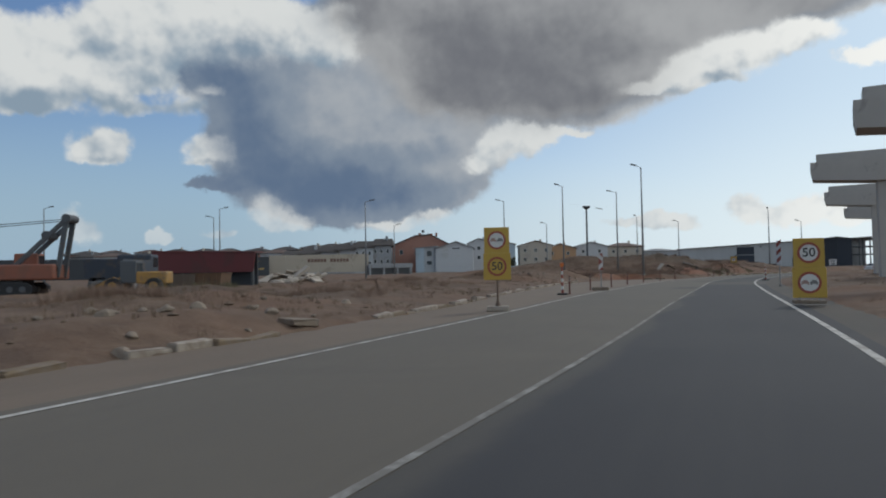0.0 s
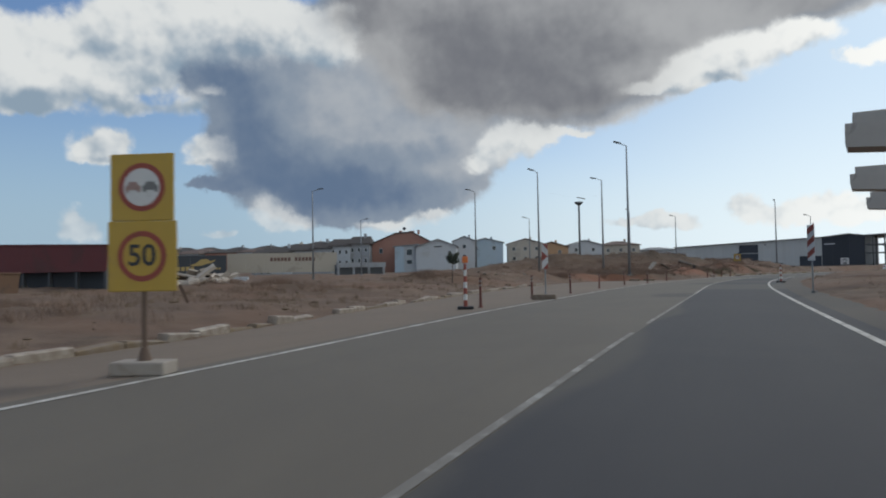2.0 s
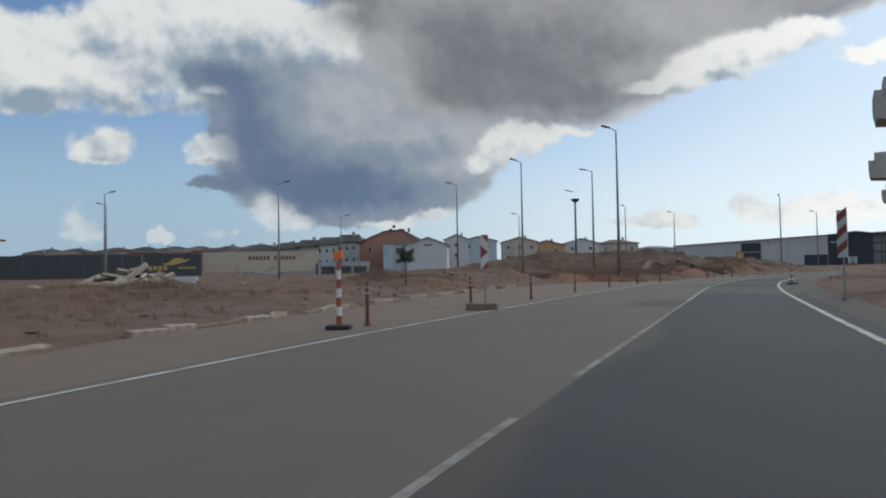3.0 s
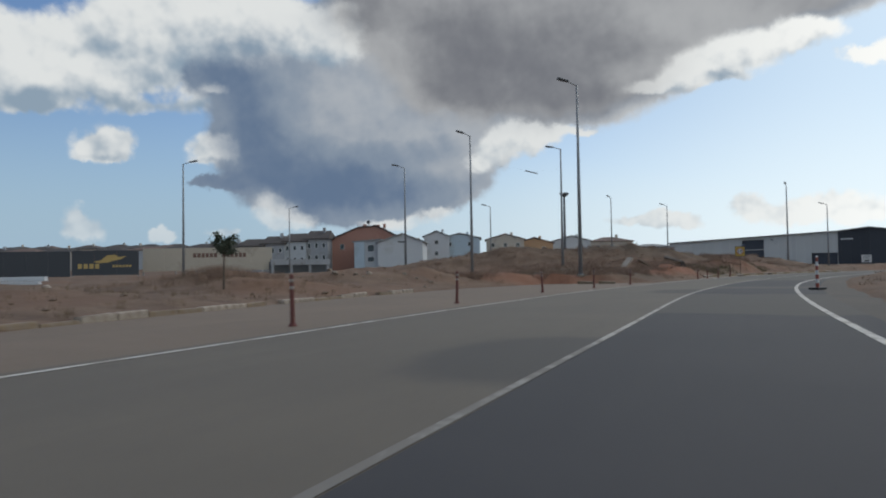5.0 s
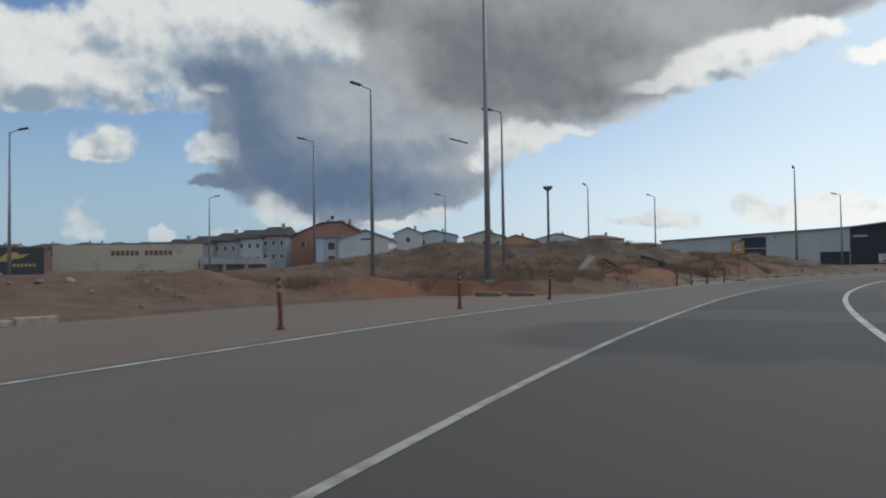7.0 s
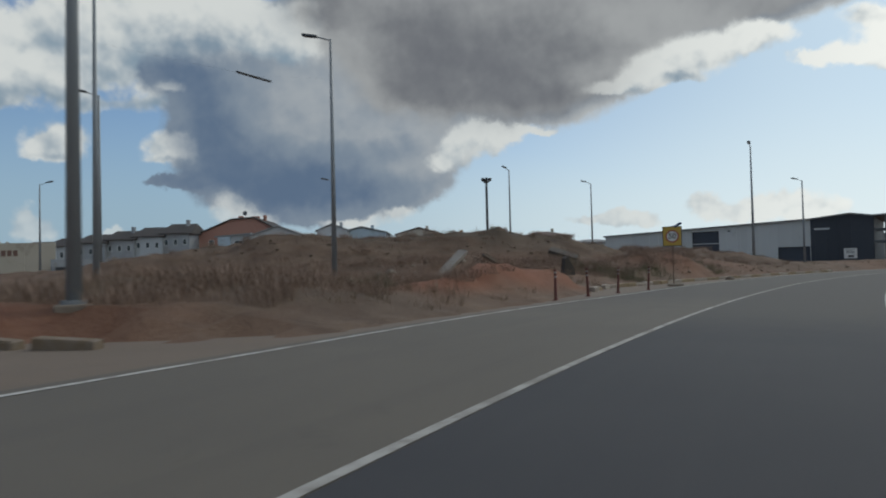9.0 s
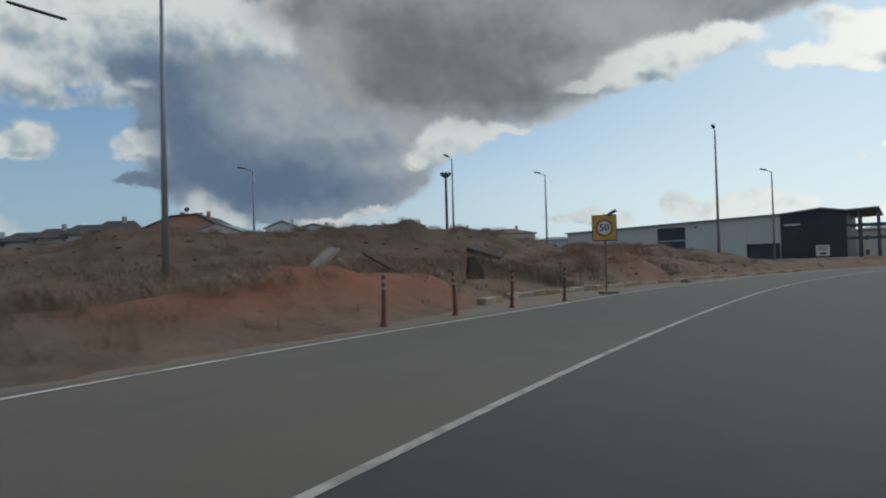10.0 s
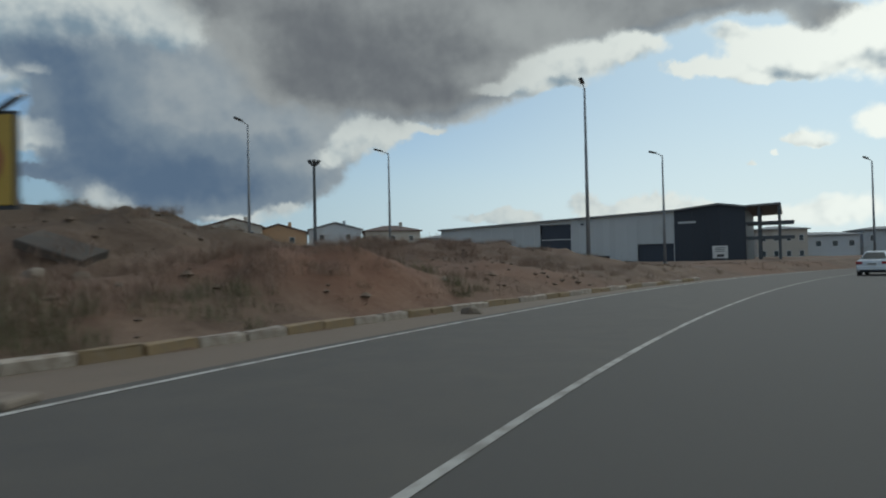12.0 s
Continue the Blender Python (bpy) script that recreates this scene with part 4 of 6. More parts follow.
def build_stones():
    rng = random.Random(9)
    shapes = [stone_mesh(k, 0.6 + 0.1 * (k % 3)) for k in range(6)] + [stone_mesh(k, 0.5, ROCK_PALE) for k in range(3)]
    spots = []
    for _ in range(24):      # broken concrete tipped on the waste ground
        spots.append((-16.5 + rng.gauss(0, 2.6), 71 + rng.gauss(0, 1.0), rng.uniform(0.45, 1.25), "pale broken concrete lump in a tipped heap", "rubble heap"))
    for _ in range(26):
        spots.append((-4.0 + rng.gauss(0, 1.9), 16.5 + rng.gauss(0, 3.5), rng.uniform(0.12, 0.34), "small brown stone lying on bare earth", "loose stones"))
    for _ in range(30):
        t = rng.uniform(0, 1)
        spots.append((24 + 20 * t + rng.gauss(0, 1.2), 96 + 16 * t + rng.gauss(2, 2.0), rng.uniform(0.15, 0.5), "pale stone on a heap of dug soil", "loose stones"))
    for _ in range(12):
        spots.append((9.5 + rng.gauss(0, 2), 71.5 + rng.gauss(0, 1), rng.uniform(0.12, 0.4), "pale stone on a heap of dug soil", "loose stones"))
    for x, y, s, label, group in spots:
        ob = tagged(new("stone", shapes[6 + rng.randrange(3) if group == "rubble heap" else rng.randrange(6)]), label, "stone", group)
        ob.matrix_world = pose(x, y, height(x, y) + s * 0.12, rng.uniform(-20, 20), rng.uniform(-20, 20), rng.uniform(0, 360)) @ Matrix.Diagonal((s, s, s, 1))


def build_clods():
    """Lumps of dug soil all over the heaps, too many to count."""
    rng = random.Random(31)
    verts, faces = [], []
    corners = [(0, 0, 0.8), (1, 0, 0.1), (0.3, 0.95, 0), (-0.8, 0.6, 0.1), (-0.8, -0.6, 0), (0.3, -0.95, 0.1), (0, 0, -0.7)]
    made = 0
    while made < 1000:
        if rng.random() < 0.75:
            x = rng.uniform(2, 52)
            y = 108 + rng.gauss(0, 5) + max(0, x - 30) * 0.5
        else:
            y = rng.uniform(8, 80)
            x = cubic(y) - 8 - abs(rng.gauss(0, 9))
        if max(off_road(x, y)) < 0.4:
            continue
        made += 1
        s = 0.04 + 0.13 * rng.random() ** 3
        z = height(x, y) + s * 0.15
        turn = rng.uniform(0, 6.28)
        i = len(verts)
        for a, b, k in corners:
            w = s * rng.uniform(0.6, 1.2)
            verts.append((x + w * (a * math.cos(turn) - b * math.sin(turn)), y + w * (a * math.sin(turn) + b * math.cos(turn)), z + w * k * 0.8))
        for k in range(1, 6):
            n = 1 + k % 5
            faces += [(i, i + k, i + n), (i + 6, i + n, i + k)]
    me = bpy.data.meshes.new("soil_clods")
    me.from_pydata(verts, [], faces)
    me.materials.append(CLOD)
    tagged(new("soil_clods", me), "brown lumps of dug soil strewn over heaps", "soil lumps", kind="stuff")


CLOD = surface("soil_lump", (0.15, 0.106, 0.074), 0.95, grain=3, vary=0.45, bump=0.4)


def slab(m, long, wide, thick, label, material=SLAB_DIRTY):
    bm = box(-long / 2, long / 2, -wide / 2, wide / 2, -thick / 2, thick / 2, 0.02)
    rng = random.Random(int(long * 100))
    for v in bm.verts:
        v.co += Vector((rng.uniform(-1, 1), rng.uniform(-1, 1), rng.uniform(-1, 1))) * 0.025
    ob = tagged(new("concrete_slab", mesh_of(bm, "concrete_slab", material)), label, "slab", "tipped slabs")
    ob.matrix_world = m
    return ob


def build_slabs():
    def on(x, y, up):
        return height(x, y) + up
    slab(pose(27.7, 100.9, on(27.7, 100.9, 0.36), 6, -36, 42), 2.2, 0.55, 0.16, "tilted pale concrete slab lying on a soil heap", SLAB_WORN)
    slab(pose(29.9, 102.6, on(29.9, 102.6, 0.36), 0, 30, 15), 1.3, 0.5, 0.12, "broken concrete slab leaning on a soil heap")
    shard = prism([(-0.34, -0.5), (0.38, -0.5), (0.36, -0.02), (-0.02, 0.62), (-0.2, 0.55)], -0.14, 0.14)
    bmesh.ops.bevel(shard, geom=shard.edges[:], offset=0.02, segments=1, affect="EDGES")
    ob = tagged(new("concrete_slab", mesh_of(shard, "concrete_slab", SLAB_DARK)), "dark broken slab stuck upright in soil", "slab", "tipped slabs")
    ob.matrix_world = pose(33.4, 102.6, on(33.4, 102.6, 0.3), 12, -8, 24)
    slab(pose(31.9, 103.6, on(31.9, 103.6, 0.04), 14, 8, 30), 0.8, 0.5, 0.12, "flat broken slab on a soil heap")
    slab(pose(34.6, 110.4, on(34.6, 110.4, 0.12), 16, 18, -12), 1.7, 1.0, 0.2, "large dirty concrete slab sunk in a soil heap", SLAB_DARK)
    rng = random.Random(17)
    for k in range(13):
        x, y = -16.2 + rng.gauss(0, 1.7), 72.6 + rng.gauss(0, 0.7)
        slab(pose(x, y, on(x, y, 0.18), rng.uniform(-30, 30), rng.uniform(-40, 15), rng.uniform(-60, 60)), rng.uniform(0.9, 1.9), rng.uniform(0.5, 1.0), 0.2, "pale broken concrete slab in a tipped heap", ROCK_PALE)
    slab(pose(-15.7, 72.2, on(-15.7, 72.2, 0.42), 15, -38, 20), 1.9, 1.0, 0.24, "pale broken concrete slab on top of a tipped heap", ROCK_PALE)
    for k in range(2):
        slab(pose(-18.6, 84.0 + 0.7 * k, on(-18.6, 84.5, 0.1 + 0.34 * k), 0, 0, 2), 4.6, 0.4, 0.32, "long white precast beam lying on bare earth", PLASTER["white"])
    slab(pose(-2.9, 38.4, on(-2.9, 38.4, 0.25), 0, 68, 20), 0.75, 0.09, 0.07, "dark wooden stake leaning out of the earth", RUSTY)
    slab(pose(-1.7, 17.6, on(-1.7, 17.6, 0.05), 3, 4, 60), 0.8, 0.5, 0.14, "grey slab lying flat on bare earth")


WEED = surface("dead_weed", (0.185, 0.130, 0.082), 0.9, grain=3, vary=0.4, bump=0.0)
SCRUB = surface("red_brown_scrub", (0.25, 0.168, 0.122), 0.9, grain=3, vary=0.4, bump=0.0)
SHRUB = surface("olive_shrub", (0.135, 0.122, 0.066), 0.9, grain=3, vary=0.4, bump=0.0)
WEED_DARK = surface("dark_dry_brush", (0.22, 0.155, 0.108), 0.9, grain=3, vary=0.4, bump=0.0)
LEAF = surface("dusty_leaf", (0.038, 0.048, 0.028), 0.8, grain=8, vary=0.4, bump=0.0)
BARK = surface("bark", (0.10, 0.075, 0.055), 0.9, grain=12, vary=0.3)


def blades(spots, name, material, label, category, lean_most=0.55, thin=1.0):
    """Dry tufts as one sheet of thin bent blades: x, y, height, spread and number of blades."""
    rng = random.Random(7)
    verts, faces = [], []
    for x, y, tall, wide, count in spots:
        z = height(x, y) - 0.03
        for _ in range(count):
            a = rng.uniform(0, 6.283)
            r = wide * math.sqrt(rng.random())
            bx, by = x + r * math.cos(a), y + r * math.sin(a)
            h = tall * rng.uniform(0.45, 1.0)
            lean = rng.uniform(0.1, lean_most) * h
            b = rng.uniform(0, 6.283)
            w = (rng.uniform(0.0025, 0.006) + 0.003 * tall) * thin
            dx, dy = math.cos(b) * lean, math.sin(b) * lean
            sx, sy = -math.sin(b) * w, math.cos(b) * w
            i = len(verts)
            verts += [(bx - sx, by - sy, z), (bx + sx, by + sy, z), (bx + dx * 0.4 + sx * 0.7, by + dy * 0.4 + sy * 0.7, z + h * 0.6),
                      (bx + dx * 0.4 - sx * 0.7, by + dy * 0.4 - sy * 0.7, z + h * 0.6), (bx + dx, by + dy, z + h)]
            faces += [(i, i + 1, i + 2, i + 3), (i + 3, i + 2, i + 4)]
    me = bpy.data.meshes.new(name)
    me.from_pydata(verts, [], faces)
    me.materials.append(material)
    tagged(new(name, me), label, category, kind="stuff")


def off_road(x, y):
    d = LINE - np.array((x, y))
    k = int((d ** 2).sum(axis=1).argmin())
    s = float((-d[k] * RIGHT[k]).sum())
    return -s - HALF_LEFT - 0.35 - GAP[k], s - HALF_RIGHT - 1.5


def build_weeds():
    rng = random.Random(21)
    dry, brush = [], []
    while len(dry) < 3600:
        y = rng.uniform(4, 150)
        x = cubic(y) - 6 - abs(rng.gauss(0, 1)) * 17 if rng.random() < 0.88 else cubic(y) + 6 + rng.random() * 14
        l, r = off_road(x, y)
        if max(l, r) < 0.35 or noise.noise(Vector((x * 0.12, y * 0.12, 3.0))) < -0.12:
            continue
        dry.append((x, y, rng.uniform(0.08, 0.32), rng.uniform(0.08, 0.35), rng.randrange(14, 26)))
    thick = [(21, 83, 3.2, 1.6), (18, 84, 3.0, 2.0), (25.5, 86.5, 3.0, 2.2), (14, 83, 4, 2), (-9, 26, 3, 2), (-12, 30, 4, 2), (7, 80, 5, 3),
             (45, 115, 4, 1.6), (52, 124, 5, 2), (60, 133, 6, 2), (28, 97, 2.5, 1.2), (2, 66, 4, 2), (-5, 40, 5, 2)]
    for cx, cy, a, b in thick:
        for _ in range(42):
            x, y = cx + rng.gauss(0, a * 0.5), cy + rng.gauss(0, b * 0.5)
            if max(off_road(x, y)) > 0.5:
                brush.append((x, y, rng.uniform(0.2, 0.5), rng.uniform(0.3, 0.75), rng.randrange(24, 42)))
    for _ in range(240):
        x = rng.uniform(8, 48)
        y = 108 + rng.gauss(0, 4) + max(0, x - 30) * 0.4
        if max(off_road(x, y)) > 1:
            brush.append((x, y, rng.uniform(0.15, 0.4), rng.uniform(0.2, 0.5), rng.randrange(26, 44)))
    twigs = []
    for _ in range(1400):      # the wide band of dead scrub between the bay and the heaps
        y = rng.uniform(76, 112)
        x = cubic(y) - 6.5 - abs(rng.gauss(0, 1)) * 11
        l, r = off_road(x, y)
        if l > 1.6 and not (x > 32 and y < 108 and rng.random() < 0.6) and noise.noise(Vector((x * 0.2, y * 0.2, 8.0))) > -0.2:
            twigs.append((x, y, rng.uniform(0.2, 0.62), rng.uniform(0.3, 0.85), rng.randrange(90, 130)))
    for cx, cy, a, b, count in ((-8.0, 21.0, 2.2, 1.0, 46), (-11.5, 25.0, 2.6, 1.2, 40), (-4.6, 30.0, 3.0, 1.2, 30), (-2.0, 46.0, 3.5, 1.5, 40), (4.0, 66.0, 3.0, 1.4, 36), (12.0, 77.0, 3.5, 1.2, 34), (33.0, 104.5, 5.0, 1.6, 70), (44.0, 124.0, 7.0, 2.4, 90), (24.0, 106.0, 8.0, 2.0, 80)):
        for _ in range(count):
            x, y = cx + rng.gauss(0, a * 0.6), cy + rng.gauss(0, b * 0.6)
            if max(off_road(x, y)) > 0.4:
                twigs.append((x, y, rng.uniform(0.2, 0.55), rng.uniform(0.3, 0.8), rng.randrange(80, 120)))
    for _ in range(210):      # tufts along the crest of the heaps
        x = rng.uniform(8, 52)
        y = float(np.interp(x, [8, 20, 31, 38, 46, 52], [109.5, 110.5, 113.5, 117, 126, 130])) + rng.gauss(0, 1.3)
        twigs.append((x, y, rng.uniform(0.15, 0.42), rng.uniform(0.2, 0.6), rng.randrange(110, 160)))
    green = []
    for cx, cy, a, b, count in ((36.4, 103.6, 1.6, 1.1, 34), (34.6, 105.2, 1.4, 1.2, 26), (38.6, 106.4, 1.2, 0.9, 12), (25.4, 87.6, 0.6, 0.4, 9), (44.5, 112.5, 3.0, 0.8, 20), (-11.5, 33.0, 2.6, 1.0, 16)):
        for _ in range(count):
            x, y = cx + rng.gauss(0, a * 0.6), cy + rng.gauss(0, b * 0.6)
            if max(off_road(x, y)) > 0.3:
                green.append((x, y, rng.uniform(0.25, 0.6), rng.uniform(0.2, 0.5), rng.randrange(50, 80)))
    blades(twigs, "dry_scrub", SCRUB, "soft red-brown dead scrub before the soil heaps", "brush", 1.3, 0.75)
    blades(green, "green_shrub", SHRUB, "dusty olive-green weeds on the soil heaps", "brush", 0.9, 0.8)
    blades(dry, "dry_grass", WEED, "straw-coloured dead grass on bare earth", "grass")
    blades(brush, "dry_brush", WEED_DARK, "dark brown dry brush on the soil heaps", "brush", 1.2, 0.7)


def sapling(x, y, tall, wide, label, seed):
    rng = random.Random(seed)
    z = height(x, y)
    tree = thing("tree", label, "tree", m=pose(x, y, z))
    bm = tube((0, 0, -0.1), (0.04, 0, tall * 0.9), 0.03 + tall * 0.008, 0.02, 8)
    limbs = []
    for k in range(9):
        a = k * 2.4
        p = Vector((0.03, 0, tall * (0.62 + 0.03 * k)))
        q = p + Vector((math.cos(a) * wide * 0.42, math.sin(a) * wide * 0.42, tall * rng.uniform(0.08, 0.2)))
        tube(p, q, 0.018, 0.007, 5, bm)
        limbs.append((p, q))
    part("trunk", bm, BARK, tree)
    verts, faces = [], []
    for p, q in limbs:
        for _ in range(150):
            c = p.lerp(q, rng.uniform(0.35, 1.15)) + Vector((rng.gauss(0, 1), rng.gauss(0, 1), rng.gauss(0, 0.8))) * wide * 0.10
            u = Vector((rng.gauss(0, 1), rng.gauss(0, 1), rng.gauss(0, 1))).normalized()
            v = u.orthogonal().normalized()
            s = rng.uniform(0.035, 0.075) * (0.6 + tall * 0.15)
            i = len(verts)
            verts += [c - u * s, c + v * s * 0.5, c + u * s, c - v * s * 0.5]
            faces.append((i, i + 1, i + 2, i + 3))
    me = bpy.data.meshes.new("crown")
    me.from_pydata([tuple(v) for v in verts], [], faces)
    me.materials.append(LEAF)
    new("crown", me).parent = tree


# ---- the unfinished viaduct ----
def pier(x, y, turn):
    """A pier with a stepped hammerhead cap; x, y: the cap's left end; turn: the way the cap runs, degrees from +x."""
    z = height(x, y)
    base = thing("bridge_pier", "grey concrete bridge pier with stepped hammerhead cap", "bridge pier", "viaduct piers", m=pose(x, y, 0, 0, 0, turn))
    cap = prism([(0, 7.95), (0.1, 7.45), (3.9, 7.15), (7.6, 7.15), (11.4, 7.45), (11.5, 7.95), (11.5, 8.72), (0, 8.72)], -1.15, 1.15)
    part("cap", cap, CONCRETE, base)
    part("bearing_beam", box(0.38, 11.1, -0.8, 0.8, 8.72, 9.35, 0.04), CONCRETE, base)
    part("shaft", box(4.1, 7.4, -0.75, 0.75, z - 0.5, 7.2, 0.12), CONCRETE, base)


for row in ((20.1, 35.4, -27), (27.3, 55.0, -27), (38.8, 76.6, -29), (51.8, 98.0, -33)):
    pier(*row)


# ---- houses behind the works ----
PLASTER = {
    "salmon": surface("salmon_plaster", (0.36, 0.19, 0.145), 0.9, grain=0.8, vary=0.18, stain=0.3, stain_colour=(0.32, 0.16, 0.12)),
    "white": surface("white_plaster", (0.50, 0.515, 0.53), 0.9, grain=0.8, vary=0.1, stain=0.3, stain_colour=(0.42, 0.42, 0.41)),
    "grey": surface("grey_plaster", (0.42, 0.44, 0.46), 0.9, grain=0.8, vary=0.12, stain=0.3, stain_colour=(0.3, 0.3, 0.3)),
    "blue": surface("pale_blue_plaster", (0.40, 0.48, 0.54), 0.9, grain=0.8, vary=0.12, stain=0.3, stain_colour=(0.3, 0.34, 0.37)),
    "beige": surface("beige_plaster", (0.46, 0.41, 0.35), 0.9, grain=0.8, vary=0.12, stain=0.3, stain_colour=(0.32, 0.28, 0.24)),
    # duller grey for distant fronts, their haze put into the colour
    "haze": surface("hazed_grey_plaster", (0.30, 0.31, 0.325), 0.9, grain=0.8, vary=0.2, stain=0.4, stain_colour=(0.22, 0.21, 0.20)),
    "tan": surface("tan_plaster", (0.46, 0.29, 0.17), 0.9, grain=0.8, vary=0.12, stain=0.3, stain_colour=(0.33, 0.22, 0.15)),
}
ROOF_TILE = surface("dull_roof_tile", (0.135, 0.092, 0.076), 0.9, grain=3, vary=0.3, bump=0.4)
# tile darkened for roofs seen against the light, shade put into the colour
ROOF_DARK = surface("backlit_dark_tile", (0.062, 0.052, 0.048), 0.9, grain=3, vary=0.35, bump=0.4)
ROOF_GREY = surface("grey_roof_sheet", (0.22, 0.225, 0.23), 0.8, grain=1.5, vary=0.2)
FRAME_PALE = surface("pale_window_frame", (0.6, 0.6, 0.58), 0.6, grain=5)
PANEL_PALE = surface("pale_wall_panel", (0.50, 0.505, 0.49), 0.6, grain=0.6, vary=0.08, stain=0.15, stain_colour=(0.38, 0.38, 0.37), spread=0.08)
PANEL_DARK = surface("anthracite_panel", (0.035, 0.04, 0.05), 0.6, grain=0.6, vary=0.15, spread=0.2)
SHUTTER = surface("blue_grey_shutter", (0.05, 0.058, 0.075), 0.6, grain=1, vary=0.2)
# the inside's darkness is put into this wall and floor colour
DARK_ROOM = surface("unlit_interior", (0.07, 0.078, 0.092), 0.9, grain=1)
BANNER_BEIGE = surface("beige_hoarding", (0.44, 0.385, 0.31), 0.8, grain=0.7, vary=0.1, stain=0.25, stain_colour=(0.33, 0.28, 0.22))
BANNER_DARK = surface("dark_hoarding", (0.045, 0.05, 0.058), 0.7, grain=0.7, vary=0.2)
BANNER_YELLOW = surface("yellow_print", (0.44, 0.31, 0.11), 0.7, grain=3)
BANNER_RED = surface("red_brown_print", (0.15, 0.082, 0.062), 0.7, grain=3)
RED_SHEET = surface("dull_red_sheet", (0.145, 0.036, 0.036), 0.7, grain=1.2, vary=0.2, stain=0.3, stain_colour=(0.10, 0.04, 0.035))
MACHINE_YELLOW = surface("machine_yellow", (0.38, 0.21, 0.055), 0.6, grain=3, stain=0.5, stain_colour=(0.22, 0.15, 0.09))
MACHINE_ORANGE = surface("machine_orange", (0.25, 0.09, 0.055), 0.6, grain=3, stain=0.5, stain_colour=(0.2, 0.09, 0.06))
MACHINE_GREY = surface("machine_grey", (0.085, 0.092, 0.10), 0.6, grain=3, stain=0.3, stain_colour=(0.1, 0.08, 0.07))


def window_unit(parent, x, z, w, h, y):
    win = part("window", box(x - w / 2, x + w / 2, y - 0.05, y + 0.05, z, z + h, 0.01), FRAME_PALE, parent)
    part("pane", box(x - w / 2 + 0.08, x + w / 2 - 0.08, y - 0.062, y - 0.045, z + 0.08, z + h - 0.08), GLASS, win)
    return win


def house(x, y, w, d, eave, ridge, plaster, roof_material, label, turn=0.0, gable=True, rows=2, cols=3, chimney=True, z=None, group="houses beyond the works", hip=0.8):
    """A plastered house whose front faces -y; eave and ridge are heights over the sea of the plain."""
    base = height(x, y) - 0.4 if z is None else z
    e, r = eave - base, ridge - base
    home = thing("house", label, "house", group, m=pose(x, y, base, 0, 0, turn))
    hw = w / 2
    if gable:
        walls = prism([(-hw, 0), (hw, 0), (hw, e), (0, r - 0.15), (-hw, e)], 0, d)
        over = 0.45
        slope = (r - e) / hw
        roof_bm = prism([(-hw - over, e - slope * over), (0, r), (hw + over, e - slope * over), (hw + over, e - slope * over + 0.22), (0, r + 0.24), (-hw - over, e - slope * over + 0.22)], -0.4, d + 0.4)
    else:
        walls = box(-hw, hw, 0, d, 0, e)
        roof_bm = bmesh.new()
        low = [roof_bm.verts.new(p) for p in ((-hw - 0.5, -0.5, e), (hw + 0.5, -0.5, e), (hw + 0.5, d + 0.5, e), (-hw - 0.5, d + 0.5, e))]
        skirt = [roof_bm.verts.new((v.co.x, v.co.y, e + 0.18)) for v in low]
        cut = min(hw, d / 2) * hip
        top = [roof_bm.verts.new(p) for p in ((-hw + cut, d / 2, r), (hw - cut, d / 2, r))]
        roof_bm.faces.new(low[::-1])
        for k in range(4):
            roof_bm.faces.new((low[k], low[(k + 1) % 4], skirt[(k + 1) % 4], skirt[k]))
        roof_bm.faces.new((skirt[0], skirt[1], top[1], top[0]))
        roof_bm.faces.new((skirt[2], skirt[3], top[0], top[1]))
        roof_bm.faces.new((skirt[1], skirt[2], top[1]))
        roof_bm.faces.new((skirt[3], skirt[0], top[0]))
    part("wall", walls, PLASTER[plaster], home)
    roof = part("roof", roof_bm, roof_material, home)
    if chimney:
        part("chimney", box(hw * 0.3, hw * 0.3 + 0.7, d * 0.35, d * 0.35 + 0.7, r - 1.0, r + 0.7, 0.03), PLASTER[plaster], roof)
    for k in range(rows):
        for c in range(cols):
            window_unit(home, -hw + w * (c + 0.5) / cols, e - 2.2 - 3.0 * k, min(1.1, w / cols * 0.4), 1.2, 0.0)
    return home


def gabled_block(x, y, outline, d, plaster, roof_material, label, windows, thick=0.28):
    """A house whose front is the given outline (x, z over the plain) of base corner, roof line and base corner."""
    base = height(x, y) - 0.4
    home = thing("house", label, "house", "houses beyond the works", m=pose(x, y, base))
    pts = [(px, pz - base) for px, pz in outline]
    part("wall", prism([(pts[0][0], 0)] + pts + [(pts[-1][0], 0)], 0, d), PLASTER[plaster], home)
    rise = [(pts[0][0] - 0.5, pts[0][1] - 0.2)] + pts[1:-1] + [(pts[-1][0] + 0.5, pts[-1][1] - 0.2)]
    roof = part("roof", prism([(px, pz + 0.02) for px, pz in rise] + [(px, pz + thick) for px, pz in reversed(rise)], -0.45, d + 0.4), roof_material, home)
    for px, pz, w, h in windows:
        window_unit(home, px, pz - base, w, h, 0.0)
    return home, roof, base


salmon, salmon_roof, low = gabled_block(-15.0, 214.5, [(-8.6, 9.4), (-1.8, 12.2), (3.0, 12.5), (9.0, 9.3)], 16, "salmon", ROOF_DARK,
                                        "salmon plastered house with a broad dark-edged gable", [(-6.0, 6.6, 1.1, 1.5), (-1.5, 6.4, 0.9, 1.3)])
for px, w, h in ((-0.9, 0.9, 0.7), (1.9, 1.6, 0.55), (4.4, 0.6, 0.8)):
    part("chimney", box(px, px + w, 2.0, 2.8, 12.1 - low, 12.5 + h - low, 0.03), PLASTER["salmon"], salmon_roof)
